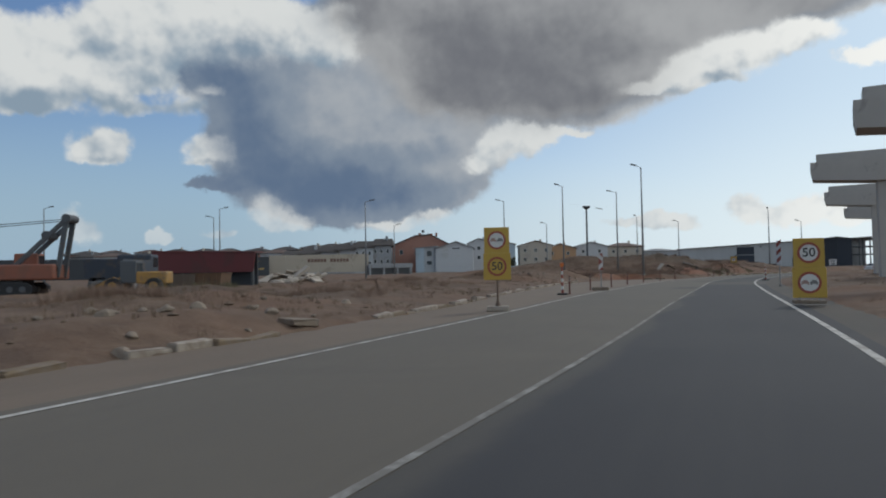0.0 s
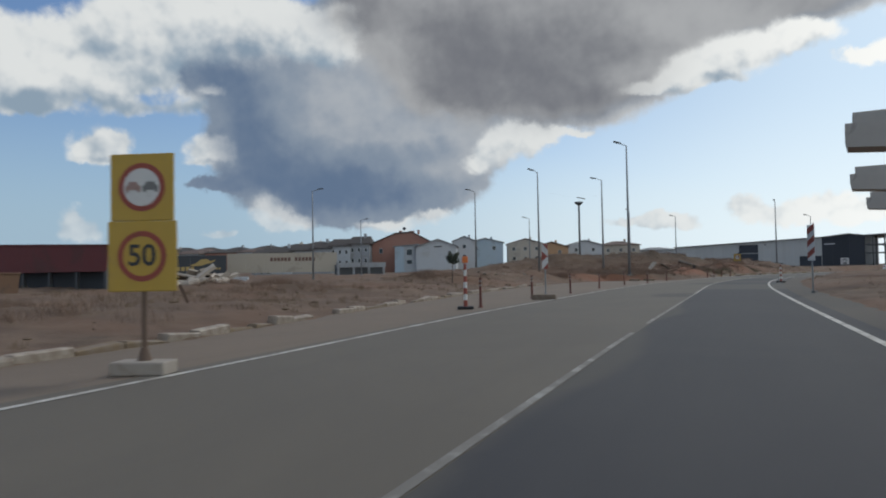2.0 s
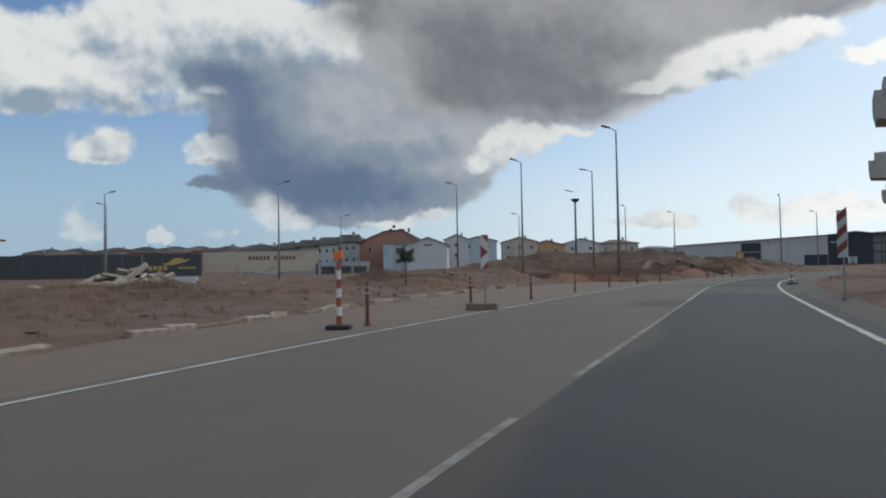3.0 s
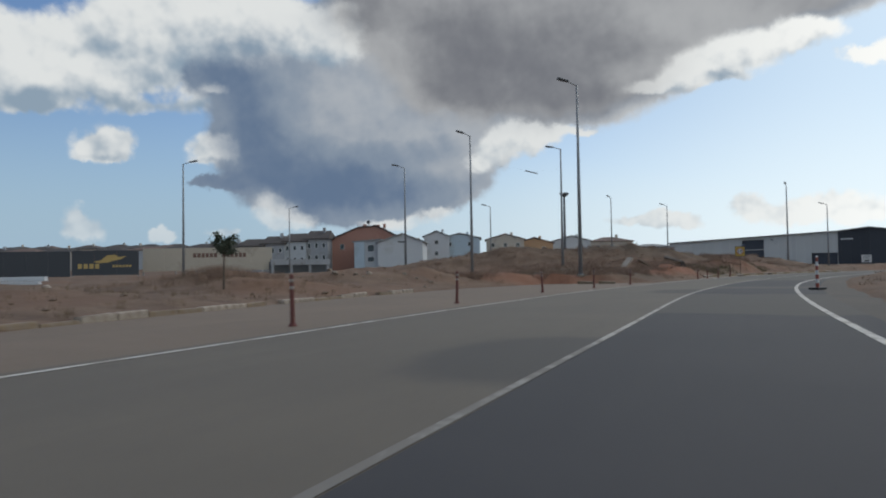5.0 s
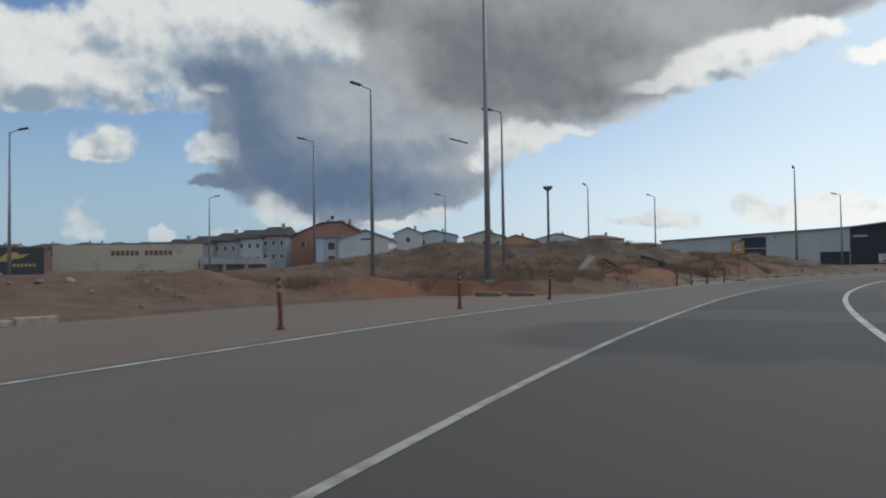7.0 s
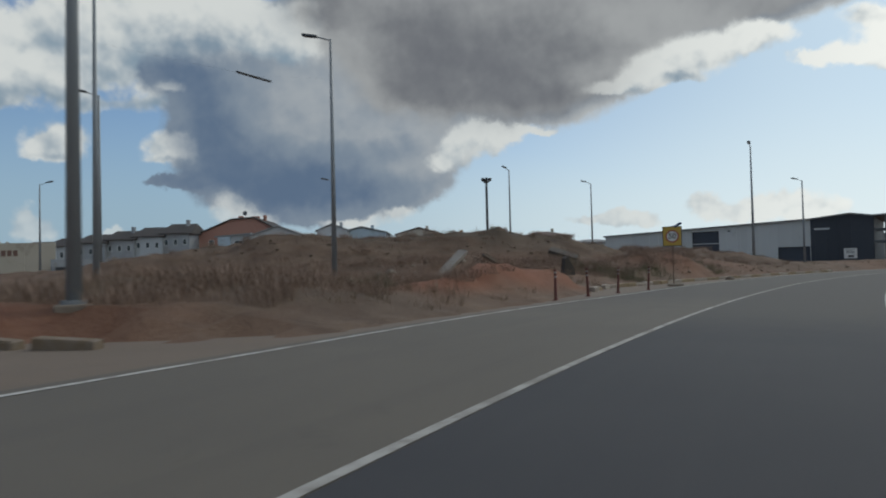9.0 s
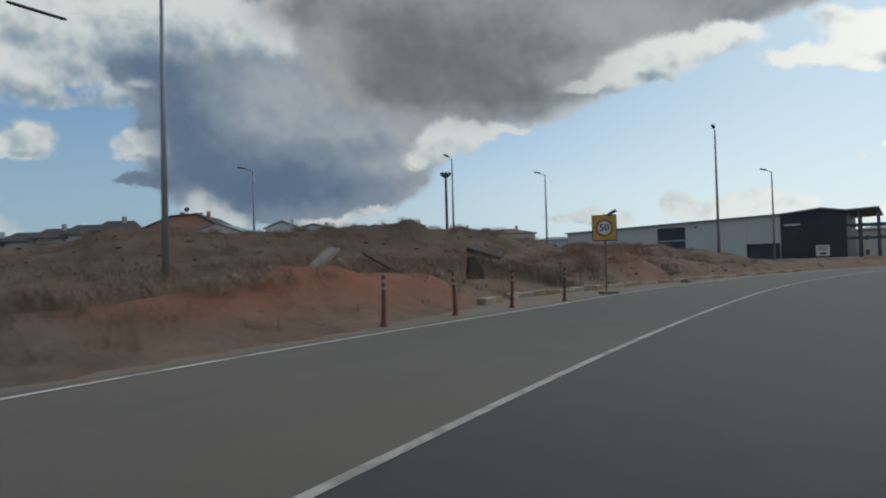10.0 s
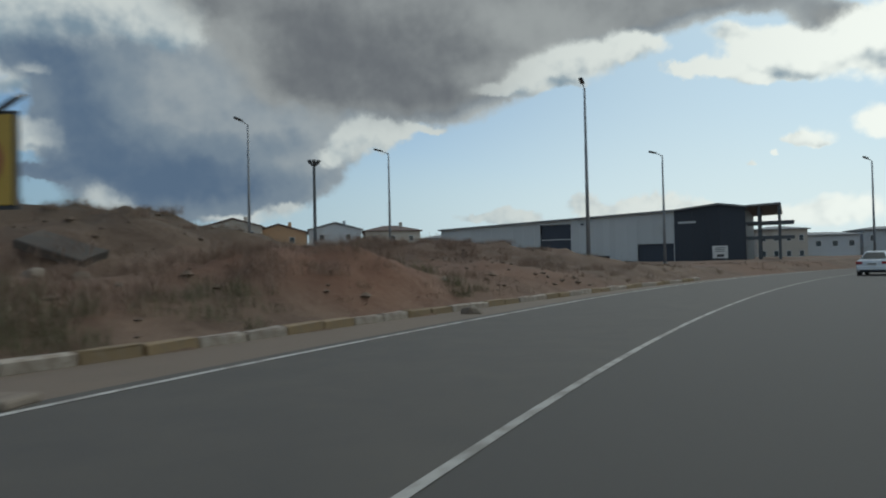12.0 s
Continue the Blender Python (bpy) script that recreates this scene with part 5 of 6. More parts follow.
part("aerial", tube((0.6, 2.0, 12.3 - low), (0.6, 2.0, 14.0 - low), 0.05, sides=6), STEEL_DARK, salmon_roof)
part("aerial_dish", tube((0.6, 1.9, 13.7 - low), (0.6, 1.75, 13.75 - low), 0.45, 0.5, 14), STEEL_DARK, salmon_roof)
gabled_block(-4.35, 200.0, [(-5.25, 7.7), (0.6, 9.6), (5.4, 7.8)], 14, "white", ROOF_GREY, "white gabled house with a blank front wall", [(0.6, 7.5, 2.4, 0.5)])
annexe, annexe_roof, low = gabled_block(-12.4, 201.5, [(-3.1, 8.1), (2.8, 8.6)], 10, "grey", ROOF_GREY, "pale flat-roofed annexe with a white stair tower", [(0.9, 5.6, 1.6, 1.7), (0.9, 3.2, 1.6, 1.2)])
part("stair_tower", box(-3.0, -0.6, -0.35, 0.0, 0, 8.0 - low, 0.03), PLASTER["blue"], annexe)
for k in range(6):      # terraced row that steps down the slope
    house(-26.4 - 5.3 * k, 209.0 - 0.8 * k, 5.6, 10, 9.2 - 0.55 * k, 11.6 - 0.66 * k, ("haze", "grey", "haze", "haze", "grey", "haze")[k], ROOF_DARK, "narrow terraced house with a dark roof on the slope", 0, False, 2, 3, k % 2 == 0, hip=0.05)
house(2.8, 224, 6.8, 12, 10.1, 11.5, "white", ROOF_GREY, "white gabled house with a dark stair bay", 0, cols=1)
house(9.0, 227, 11.0, 14, 9.6, 10.9, "blue", ROOF_GREY, "pale blue gabled house behind the soil heaps", 0, cols=2, rows=1)
house(21.7, 235, 10.6, 12, 9.4, 10.9, "beige", ROOF_TILE, "beige gabled house with a tiled roof", 0, cols=3)
house(30.2, 239, 10.8, 12, 8.3, 9.9, "tan", ROOF_TILE, "tan gabled house with a tiled roof", 0, cols=2)
house(41.7, 245, 11.2, 12, 9.0, 10.5, "white", ROOF_GREY, "white gabled house with a grey roof", 0, cols=2, rows=1)
house(54.8, 252, 12.6, 12, 8.9, 10.5, "beige", ROOF_TILE, "beige house under a low hipped roof", 0, False, cols=3)
house(69.0, 258, 13.0, 12, 7.2, 8.3, "grey", ROOF_GREY, "low grey building with a flat-pitched roof", 0, False, rows=1, cols=4, chimney=False)


def far_town():
    rng = random.Random(12)
    kinds = []
    for k, (plaster, roof_material) in enumerate((("haze", ROOF_DARK), ("grey", ROOF_TILE), ("beige", ROOF_DARK), ("salmon", ROOF_DARK))):
        kinds.append((plaster, roof_material))
    protos = []
    n = 0
    for row in range(3):
        y = 262 + row * 34
        x = -150.0 - 20 * row
        while x < -18 + row * 8:
            w = rng.uniform(9, 14)
            base = height(x, y)
            k = rng.randrange(4)
            if n < 4:
                k = n
                ob = house(x, y, 11.0, 10, base + 6.2, base + 7.8, kinds[k][0], kinds[k][1], f"distant {kinds[k][0]} house on the far slope", rng.uniform(-15, 15), False, 1, 2, k % 2 == 0, base, "houses of the far town")
                protos.append(ob)
            else:
                ob = copy_thing(protos[k], pose(x, y, base, 0, 0, rng.uniform(-15, 15)))
            n += 1
            x += w * rng.uniform(0.9, 1.5)


far_town()


# ---- hoardings along the works ----
def hoarding(p, q, z0, z1, material, label, prints, posts=5):
    """A tall board fence from p to q; prints: (share along, height, width, thickness, material) bars on its front."""
    a, b = Vector((*p, 0)), Vector((*q, 0))
    long = (b - a).length
    fence = thing("hoarding", label, "hoarding", m=pose(a.x, a.y, 0, 0, 0, math.degrees(math.atan2(b.y - a.y, b.x - a.x))))
    n = max(2, int(long / 3.2))
    for k in range(n):
        part("panel", box(long * k / n + 0.01, long * (k + 1) / n - 0.01, -0.03, 0.03, z0, z1, 0.008), material, fence)
    for k in range(posts):
        x = 0.1 + (long - 0.2) * k / (posts - 1)
        part("post", box(x - 0.08, x + 0.08, 0.03, 0.2, z0 - 1.5, z1 + 0.05), STEEL, fence)
    for share, z, w, h, m in prints:
        part("print", box(long * share - w / 2, long * share + w / 2, -0.045, -0.031, z - h / 2, z + h / 2, 0.01), m, fence)
    return fence


hoarding((-44.2, 155.0), (-22.2, 158.0), 1.5, 5.5, BANNER_BEIGE, "tall beige advertising hoarding with unreadable red-brown lettering",
         [(0.40 + 0.032 * k, 4.2, 0.55, 0.75, BANNER_RED) for k in range(13) if k != 6])
dark_fence = hoarding((-52.6, 147.8), (-42.9, 151.1), 1.0, 5.1, BANNER_DARK, "black advertising hoarding with a yellow emblem and bars",
                      [(0.12 + 0.085 * k, 2.5, 0.62, 0.8, BANNER_YELLOW) for k in range(4)] + [(0.62 + 0.05 * k, 2.5, 0.35, 0.4, BANNER_YELLOW) for k in range(6)], 3)
emblem = prism([(3.2, 3.2), (4.4, 3.5), (5.4, 4.3), (6.5, 4.4), (7.2, 4.0), (8.3, 4.2), (7.4, 3.6), (6.4, 3.4), (5.5, 3.1), (4.2, 3.0)], -0.05, -0.031)
part("emblem", emblem, BANNER_YELLOW, dark_fence, "yellow curved emblem")
hoarding((-96, 133.5), (-52.8, 147.7), 0.8, 5.0, BANNER_DARK, "long plain dark hoarding round the site", [], 9)


def low_building():
    """A pale parapet on short pillars that carries on where the beige hoarding ends."""
    z = height(-17, 159) - 0.3
    b = thing("parapet_wall", "low pale parapet on short pillars beside the hoarding", "wall", m=pose(-21.9, 156.3, 0, 0, 0, math.degrees(math.atan2(5.0, 9.1))))
    for k in range(4):
        part("pillar", box(0.1 + k * 3.3, 0.55 + k * 3.3, 0.05, 0.5, z, 2.3), PLASTER["haze"], b)
    part("beam", box(0, 10.6, -0.05, 0.55, 2.3, 3.2, 0.02), PLASTER["haze"], b)
    part("coping", box(-0.05, 10.65, -0.1, 0.6, 3.2, 3.3, 0.01), PLASTER["haze"], b)
    part("back_wall", box(0, 10.6, 1.5, 1.7, z, 2.9), MACHINE_GREY, b)


low_building()


# ---- the long warehouse ----
def warehouse():
    a, b = Vector((56.9, 194.5, 0)), Vector((90.4, 170.5, 0))
    long = (b - a).length
    z = height(80, 170) - 0.3
    hall = thing("warehouse", "long pale metal-clad warehouse with dark end bay and open doors", "warehouse",
                 m=pose(a.x, a.y, z, 0, 0, math.degrees(math.atan2(b.y - a.y, b.x - a.x))))
    black = long - 8.2

    def roofline(x):
        if x <= black:
            return 6.0 + 1.2 * x / black - z
        return 7.2 + 0.55 * min(1.0, (x - black) / 5.3) - 0.45 * max(0.0, (x - black - 5.3) / 2.9) - z

    doors = [(15.3, 19.6, 0.0, 5.6), (28.4, 32.9, 0.0, 2.6), (22.9, 24.8, 0.3, 1.2)]
    cuts = sorted({0.0, black, long, black + 5.3, *[d[0] for d in doors], *[d[1] for d in doors], *[k * 1.6 for k in range(1, int(long / 1.6))]})
    for p, q in zip(cuts, cuts[1:]):
        if q - p < 0.05:
            continue
        mid = (p + q) / 2
        material = PANEL_DARK if mid > black else PANEL_PALE
        hole = next((d for d in doors if d[0] <= mid <= d[1]), None)
        spans = [(0.0, None)] if hole is None else ([(hole[3], None)] if hole[2] == 0 else [(0.0, hole[2]), (hole[3], None)])
        for low, high in spans:
            tops = (roofline(p), roofline(q)) if high is None else (high, high)
            part("panel", prism([(p + 0.006, low), (q - 0.006, low), (q - 0.006, tops[1]), (p + 0.006, tops[0])], -0.08, 0.08), material, hall)
    part("end_wall", box(-0.1, 0.1, 0.1, 22, 0, roofline(0)), PANEL_PALE, hall)
    part("end_wall", box(long - 0.1, long + 0.1, 0.1, 22, 0, roofline(long)), PANEL_DARK, hall)
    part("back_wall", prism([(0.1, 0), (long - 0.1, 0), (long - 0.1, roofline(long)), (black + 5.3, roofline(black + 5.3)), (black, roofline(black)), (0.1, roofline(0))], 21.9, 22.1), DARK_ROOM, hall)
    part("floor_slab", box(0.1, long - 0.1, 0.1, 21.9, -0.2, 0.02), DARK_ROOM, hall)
    roof = bmesh.new()
    pts = [(-0.3, roofline(0)), (black, roofline(black)), (black + 5.3, roofline(black + 5.3)), (long, roofline(long)), (long + 4.0, roofline(long) + 0.15)]
    prism(pts + [(x, h + 0.22) for x, h in reversed(pts)], -0.5, 22.3, roof)
    part("roof", roof, ROOF_GREY, hall)
    for x in (long + 1.6, long + 3.8):
        for y in (0.0, 5.5):
            part("column", box(x - 0.14, x + 0.14, y - 0.14, y + 0.14, 0, roofline(long)), STEEL_DARK, hall)
    for h in (3.0, 4.8):
        part("girder", box(long + 0.1, long + 5.4, -0.1, 0.1, h - 0.14, h + 0.14), STEEL_DARK, hall)
        part("girder", box(long + 0.1, long + 5.4, 5.4, 5.6, h - 0.14, h + 0.14), STEEL_DARK, hall)
    for p, q, top in ((15.3, 19.6, 5.6), (28.4, 32.9, 2.6)):
        shutter = part("shutter", box(p + 0.05, q - 0.05, 0.32, 0.4, 0.03, top - 0.03), SHUTTER, hall, "dark blue-grey roller shutter")
        for k in range(int(top / 0.4)):
            part("slat", box(p + 0.06, q - 0.06, 0.29, 0.318, 0.1 + 0.4 * k, 0.4 + 0.4 * k, 0.01), SHUTTER, shutter)
    part("door_rail", box(15.4, 19.5, 0.18, 0.28, 3.5, 3.64), PANEL_PALE, hall)
    part("sign_bar", box(black + 0.5, black + 2.6, -0.1, -0.081, 5.05, 5.3), PANEL_PALE, hall)
    part("wall_lamp", box(black - 12, black - 11.6, -0.2, -0.081, 5.4, 5.6), STEEL_DARK, hall)


warehouse()


def notice_board(x, y):
    b = thing("notice_board", "white site notice board with grey lines of writing", "notice board", m=pose(x, y, height(x, y), 0, 0, -30))
    part("board", box(-1.2, 1.2, -0.05, 0.0, 0.5, 2.6, 0.02), WHITE_SIGN, b)
    for k, w in enumerate((1.7, 1.5, 1.6)):
        part("line", box(-w / 2, w / 2, -0.058, -0.051, 2.2 - 0.3 * k, 2.32 - 0.3 * k), MACHINE_GREY, b)
    part("picture", box(-0.5, 0.6, -0.058, -0.051, 0.75, 1.15), BLACK_SIGN, b)
    for x0 in (-0.9, 0.9):
        part("leg", box(x0 - 0.05, x0 + 0.05, 0.0, 0.08, -0.2, 2.5), STEEL, b)
    return b


notice_board(80.8, 160.0).scale = (0.62, 0.62, 0.62)


def plank_fence(p, q, base):
    a, b = Vector((*p, 0)), Vector((*q, 0))
    long = (b - a).length
    f = thing("barrier_fence", "low white slatted barrier beside the warehouse", "fence", m=pose(a.x, a.y, base, 0, 0, math.degrees(math.atan2(b.y - a.y, b.x - a.x))))
    for k in range(3):
        part("slat", box(0, long, -0.03, 0.03, 0.3 + 0.34 * k, 0.46 + 0.34 * k), PANEL_PALE, f)
    for x in (0.1, long / 2, long - 0.1):
        part("post", box(x - 0.06, x + 0.06, 0.03, 0.12, -0.3, 1.2), STEEL, f)


plank_fence((62.5, 176.5), (67.2, 173.8), height(65, 175))


def block_building(x, y, w, d, h, plaster, label):
    house(x, y, w, d, height(x, y) + h, height(x, y) + h + 0.8, plaster, ROOF_GREY, label, -20, False, 2, 4, False, group="buildings past the warehouse")


block_building(126, 214, 9, 8, 5.2, "beige", "flat-roofed beige building past the warehouse")
block_building(137, 216, 12, 9, 4.0, "white", "long white building past the warehouse")
block_building(152, 214, 14, 9, 5.0, "grey", "long grey building past the warehouse")


# ---- shed and machines on the waste ground ----
def red_shed():
    z = height(-20, 60) - 0.1
    shed = thing("shed", "low open shed with a long dull red sheet roof", "shed", m=pose(-25.2, 59.0, z, 0, 0, -20))
    roof = prism([(-0.4, 3.3 - z), (10.4, 3.0 - z), (10.1, 1.5 - z), (-0.1, 1.5 - z)], -0.05, 0.05)
    bmesh.ops.transform(roof, matrix=Matrix.Translation((0, 0.8, 0)), verts=roof.verts)
    part("fascia", roof, RED_SHEET, shed)
    part("roof", prism([(-0.4, 3.31 - z), (10.4, 3.01 - z), (10.4, 3.11 - z), (-0.4, 3.42 - z)], 0.7, 1.7), RED_SHEET, shed)
    for k in range(5):
        part("column", box(0.2 + 2.4 * k, 0.4 + 2.4 * k, 0.9, 1.1, 0, 2.9 - z), STEEL_DARK, shed)
    part("back_wall", box(0, 10.0, 1.5, 1.62, 0, 2.98 - z), BANNER_DARK, shed)


red_shed()


def wheel(parent, x, y, r, w, rim_material=None):
    tyre = part("wheel", tube((x - w / 2, y, r), (x + w / 2, y, r), r, sides=24), RUBBER, parent)
    part("rim", tube((x - w / 2 - 0.01, y, r), (x + w / 2 + 0.01, y, r), r * 0.58, sides=20), rim_material or CHROME, tyre)
    return tyre


def crawler_crane(x, y, turn):
    m = thing("crawler_crane", "orange crawler crane with a grey steel gantry and cables", "crane", m=pose(x, y, height(x, y), 0, 0, turn))
    for s in (-1.05, 1.05):
        bm = prism([(-2.1, 0.25), (-1.8, 0.0), (1.8, 0.0), (2.1, 0.25), (2.1, 0.6), (1.8, 0.85), (-1.8, 0.85), (-2.1, 0.6)], s - 0.28, s + 0.28)
        track = part("track", bm, RUBBER, m)
        for k in range(5):
            part("roller", tube((-1.5 + 0.75 * k, s - 0.3, 0.42), (-1.5 + 0.75 * k, s + 0.3, 0.42), 0.2, sides=12), MACHINE_GREY, track)
    part("undercarriage", box(-1.3, 1.3, -0.8, 0.8, 0.5, 1.0, 0.05), MACHINE_GREY, m)
    part("house", box(-2.6, 3.3, -1.35, 1.35, 1.0, 2.0, 0.12), MACHINE_ORANGE, m, "orange engine housing")
    cab = part("cab", box(0.2, 1.7, 0.35, 1.35, 1.1, 2.75, 0.1), MACHINE_ORANGE, m)
    part("window", box(0.35, 1.72, 0.45, 1.37, 1.85, 2.6, 0.03), GLASS, cab)
    # a gantry of two raking struts and two legs, held back by cables
    for s in (-0.55, 0.55):
        part("strut", box(-0.14, 0.14, -0.1, 0.1, 0.0, 4.9, 0.02, m=Matrix.Translation((0.3, s, 1.5)) @ Matrix.Rotation(radians(46), 4, "Y")), MACHINE_GREY, m, "grey steel strut")
        part("leg", box(-0.15, 0.15, -0.1, 0.1, -3.9, 0.1, 0.02, m=Matrix.Translation((3.85, s, 5.0)) @ Matrix.Rotation(radians(9), 4, "Y")), MACHINE_GREY, m, "grey steel leg")
        part("cable", tube((3.8, s, 4.9), (-7.0, s * 1.4, 4.0), 0.025, sides=6), STEEL_DARK, m)
    part("cross_head", tube((3.85, -0.75, 4.95), (3.85, 0.75, 4.95), 0.28, sides=16), MACHINE_GREY, m)
    part("drum", tube((2.6, -0.6, 3.85), (2.6, 0.6, 3.85), 0.3, sides=14), MACHINE_GREY, m)
    part("cross_bar", tube((3.4, -0.55, 2.6), (3.4, 0.55, 2.6), 0.09, sides=8), MACHINE_GREY, m)


def loader(x, y, turn):
    m = thing("wheel_loader", "dusty yellow wheel loader parked on bare earth", "loader", m=pose(x, y, height(x, y), 0, 0, turn))
    part("engine_hood", box(-2.2, 0.0, -0.75, 0.75, 0.75, 1.65, 0.12), MACHINE_YELLOW, m)
    cab = part("cab", box(0.0, 1.2, -0.65, 0.65, 0.8, 2.45, 0.08), MACHINE_GREY, m)
    part("window", box(-0.02, 1.22, -0.55, 0.55, 1.5, 2.3, 0.02), GLASS, cab)
    part("front_frame", box(1.1, 2.1, -0.5, 0.5, 0.6, 1.2, 0.08), MACHINE_YELLOW, m)
    for s in (-0.55, 0.55):
        part("arm", prism([(1.3, 1.1), (1.6, 1.3), (3.2, 0.6), (3.1, 0.35)], s - 0.08, s + 0.08), MACHINE_YELLOW, m)
    part("bucket", prism([(3.0, 0.1), (3.9, 0.05), (3.95, 0.15), (3.3, 0.3), (3.15, 1.0), (2.95, 0.95)], -1.2, 1.2), MACHINE_GREY, m)
    m.scale = (0.78, 0.78, 0.78)
    for px in (-1.4, 1.5):
        for s in (-0.95, 0.95):
            t = part("wheel", tube((px, s - 0.22, 0.6), (px, s + 0.22, 0.6), 0.6, sides=20), RUBBER, m)
            part("rim", tube((px, s - 0.235, 0.6), (px, s + 0.235, 0.6), 0.32, sides=16), MACHINE_YELLOW, t)


MACHINE_DARK = surface("machine_blue_black", (0.045, 0.055, 0.075), 0.7, grain=3, stain=0.5, stain_colour=(0.10, 0.08, 0.065))


def site_truck(x, y, turn, colour, label):
    m = thing("dump_truck", label, "truck", m=pose(x, y, height(x, y), 0, 0, turn))
    part("chassis", box(-3.2, 2.8, -0.45, 0.45, 0.6, 0.9), MACHINE_GREY, m)
    cab = part("cab", box(1.5, 3.1, -1.1, 1.1, 0.7, 2.5, 0.12), colour, m)
    part("windscreen", box(3.05, 3.13, -0.9, 0.9, 1.6, 2.3, 0.02), GLASS, cab)
    part("side_window", box(1.9, 2.8, -1.12, 1.12, 1.65, 2.3, 0.02), GLASS, cab)
    part("tipper_body", prism([(-3.3, 1.0), (1.3, 1.0), (1.4, 2.1), (-3.4, 2.1)], -1.15, 1.15), colour, m)
    for px in (-2.4, -1.3, 2.3):
        for s in (-0.95, 0.95):
            t = part("wheel", tube((px, s - 0.15, 0.5), (px, s + 0.15, 0.5), 0.5, sides=20), RUBBER, m)
            part("rim", tube((px, s - 0.16, 0.5), (px, s + 0.16, 0.5), 0.25, sides=14), STEEL, t)


SKIP_BROWN = surface("rusty_brown_steel", (0.15, 0.085, 0.05), 0.8, grain=3, stain=0.4, stain_colour=(0.09, 0.06, 0.045))


SKIP_DUSTY = surface("dusty_brown_steel", (0.13, 0.10, 0.08), 0.85, grain=3, stain=0.4, stain_colour=(0.13, 0.09, 0.07))


def skip_container(x, y, turn, steel, label):
    m = thing("skip_container", label, "skip", m=pose(x, y, height(x, y), 0, 0, turn))
    shell = prism([(-1.1, 0.25), (-0.75, 0.1), (0.75, 0.1), (1.1, 0.25), (1.25, 1.35), (-1.25, 1.35)], -0.8, 0.8)
    m.scale = (0.8, 0.8, 0.8)
    part("shell", shell, steel, m)
    for x0 in (-0.8, -0.3, 0.3, 0.8):
        part("rib", box(x0 - 0.05, x0 + 0.05, -0.86, -0.8, 0.2, 1.35), steel, m)
    part("rim", box(-1.3, 1.3, -0.86, 0.86, 1.35, 1.42, 0.02), steel, m)


crawler_crane(-28.0, 45.5, 10)
loader(-17.0, 41.0, 185)
# a truck shape stands in for the dark telehandler here
site_truck(-20.2, 45.5, 97, MACHINE_DARK, "dark dusty truck standing in for a telehandler among machines")
skip_container(-16.1, 44.4, 12, SKIP_DUSTY, "dull brown dusty rubble skip standing on bare earth")
skip_container(-14.2, 44.6, -8, SKIP_BROWN, "rusty brown rubble skip standing on bare earth")


# ---- vehicles on the road ----
def loft(rings, bm=None):
    """A closed skin through rings of equally many points."""
    bm = bm or bmesh.new()
    rows = [[bm.verts.new(p) for p in ring] for ring in rings]
    n = len(rows[0])
    for a, b in zip(rows, rows[1:]):
        for k in range(n):
            bm.faces.new((a[k], a[(k + 1) % n], b[(k + 1) % n], b[k]))
    bm.faces.new(rows[0][::-1])
    bm.faces.new(rows[-1])
    return bm


def ring(y, w, z0, z1, tuck=0.12, r=0.10):
    """A car's cross-section at y: half width w at the waist, from z0 to z1, rounded."""
    t = w - tuck
    half = [(w - 0.06, z0), (w, z0 + 0.14), (w, (z0 + z1) / 2), (w - 0.01, z1 - r), (t, z1)]
    pts = [(x, y, z) for x, z in half] + [(-x, y, z) for x, z in reversed(half)]
    return pts


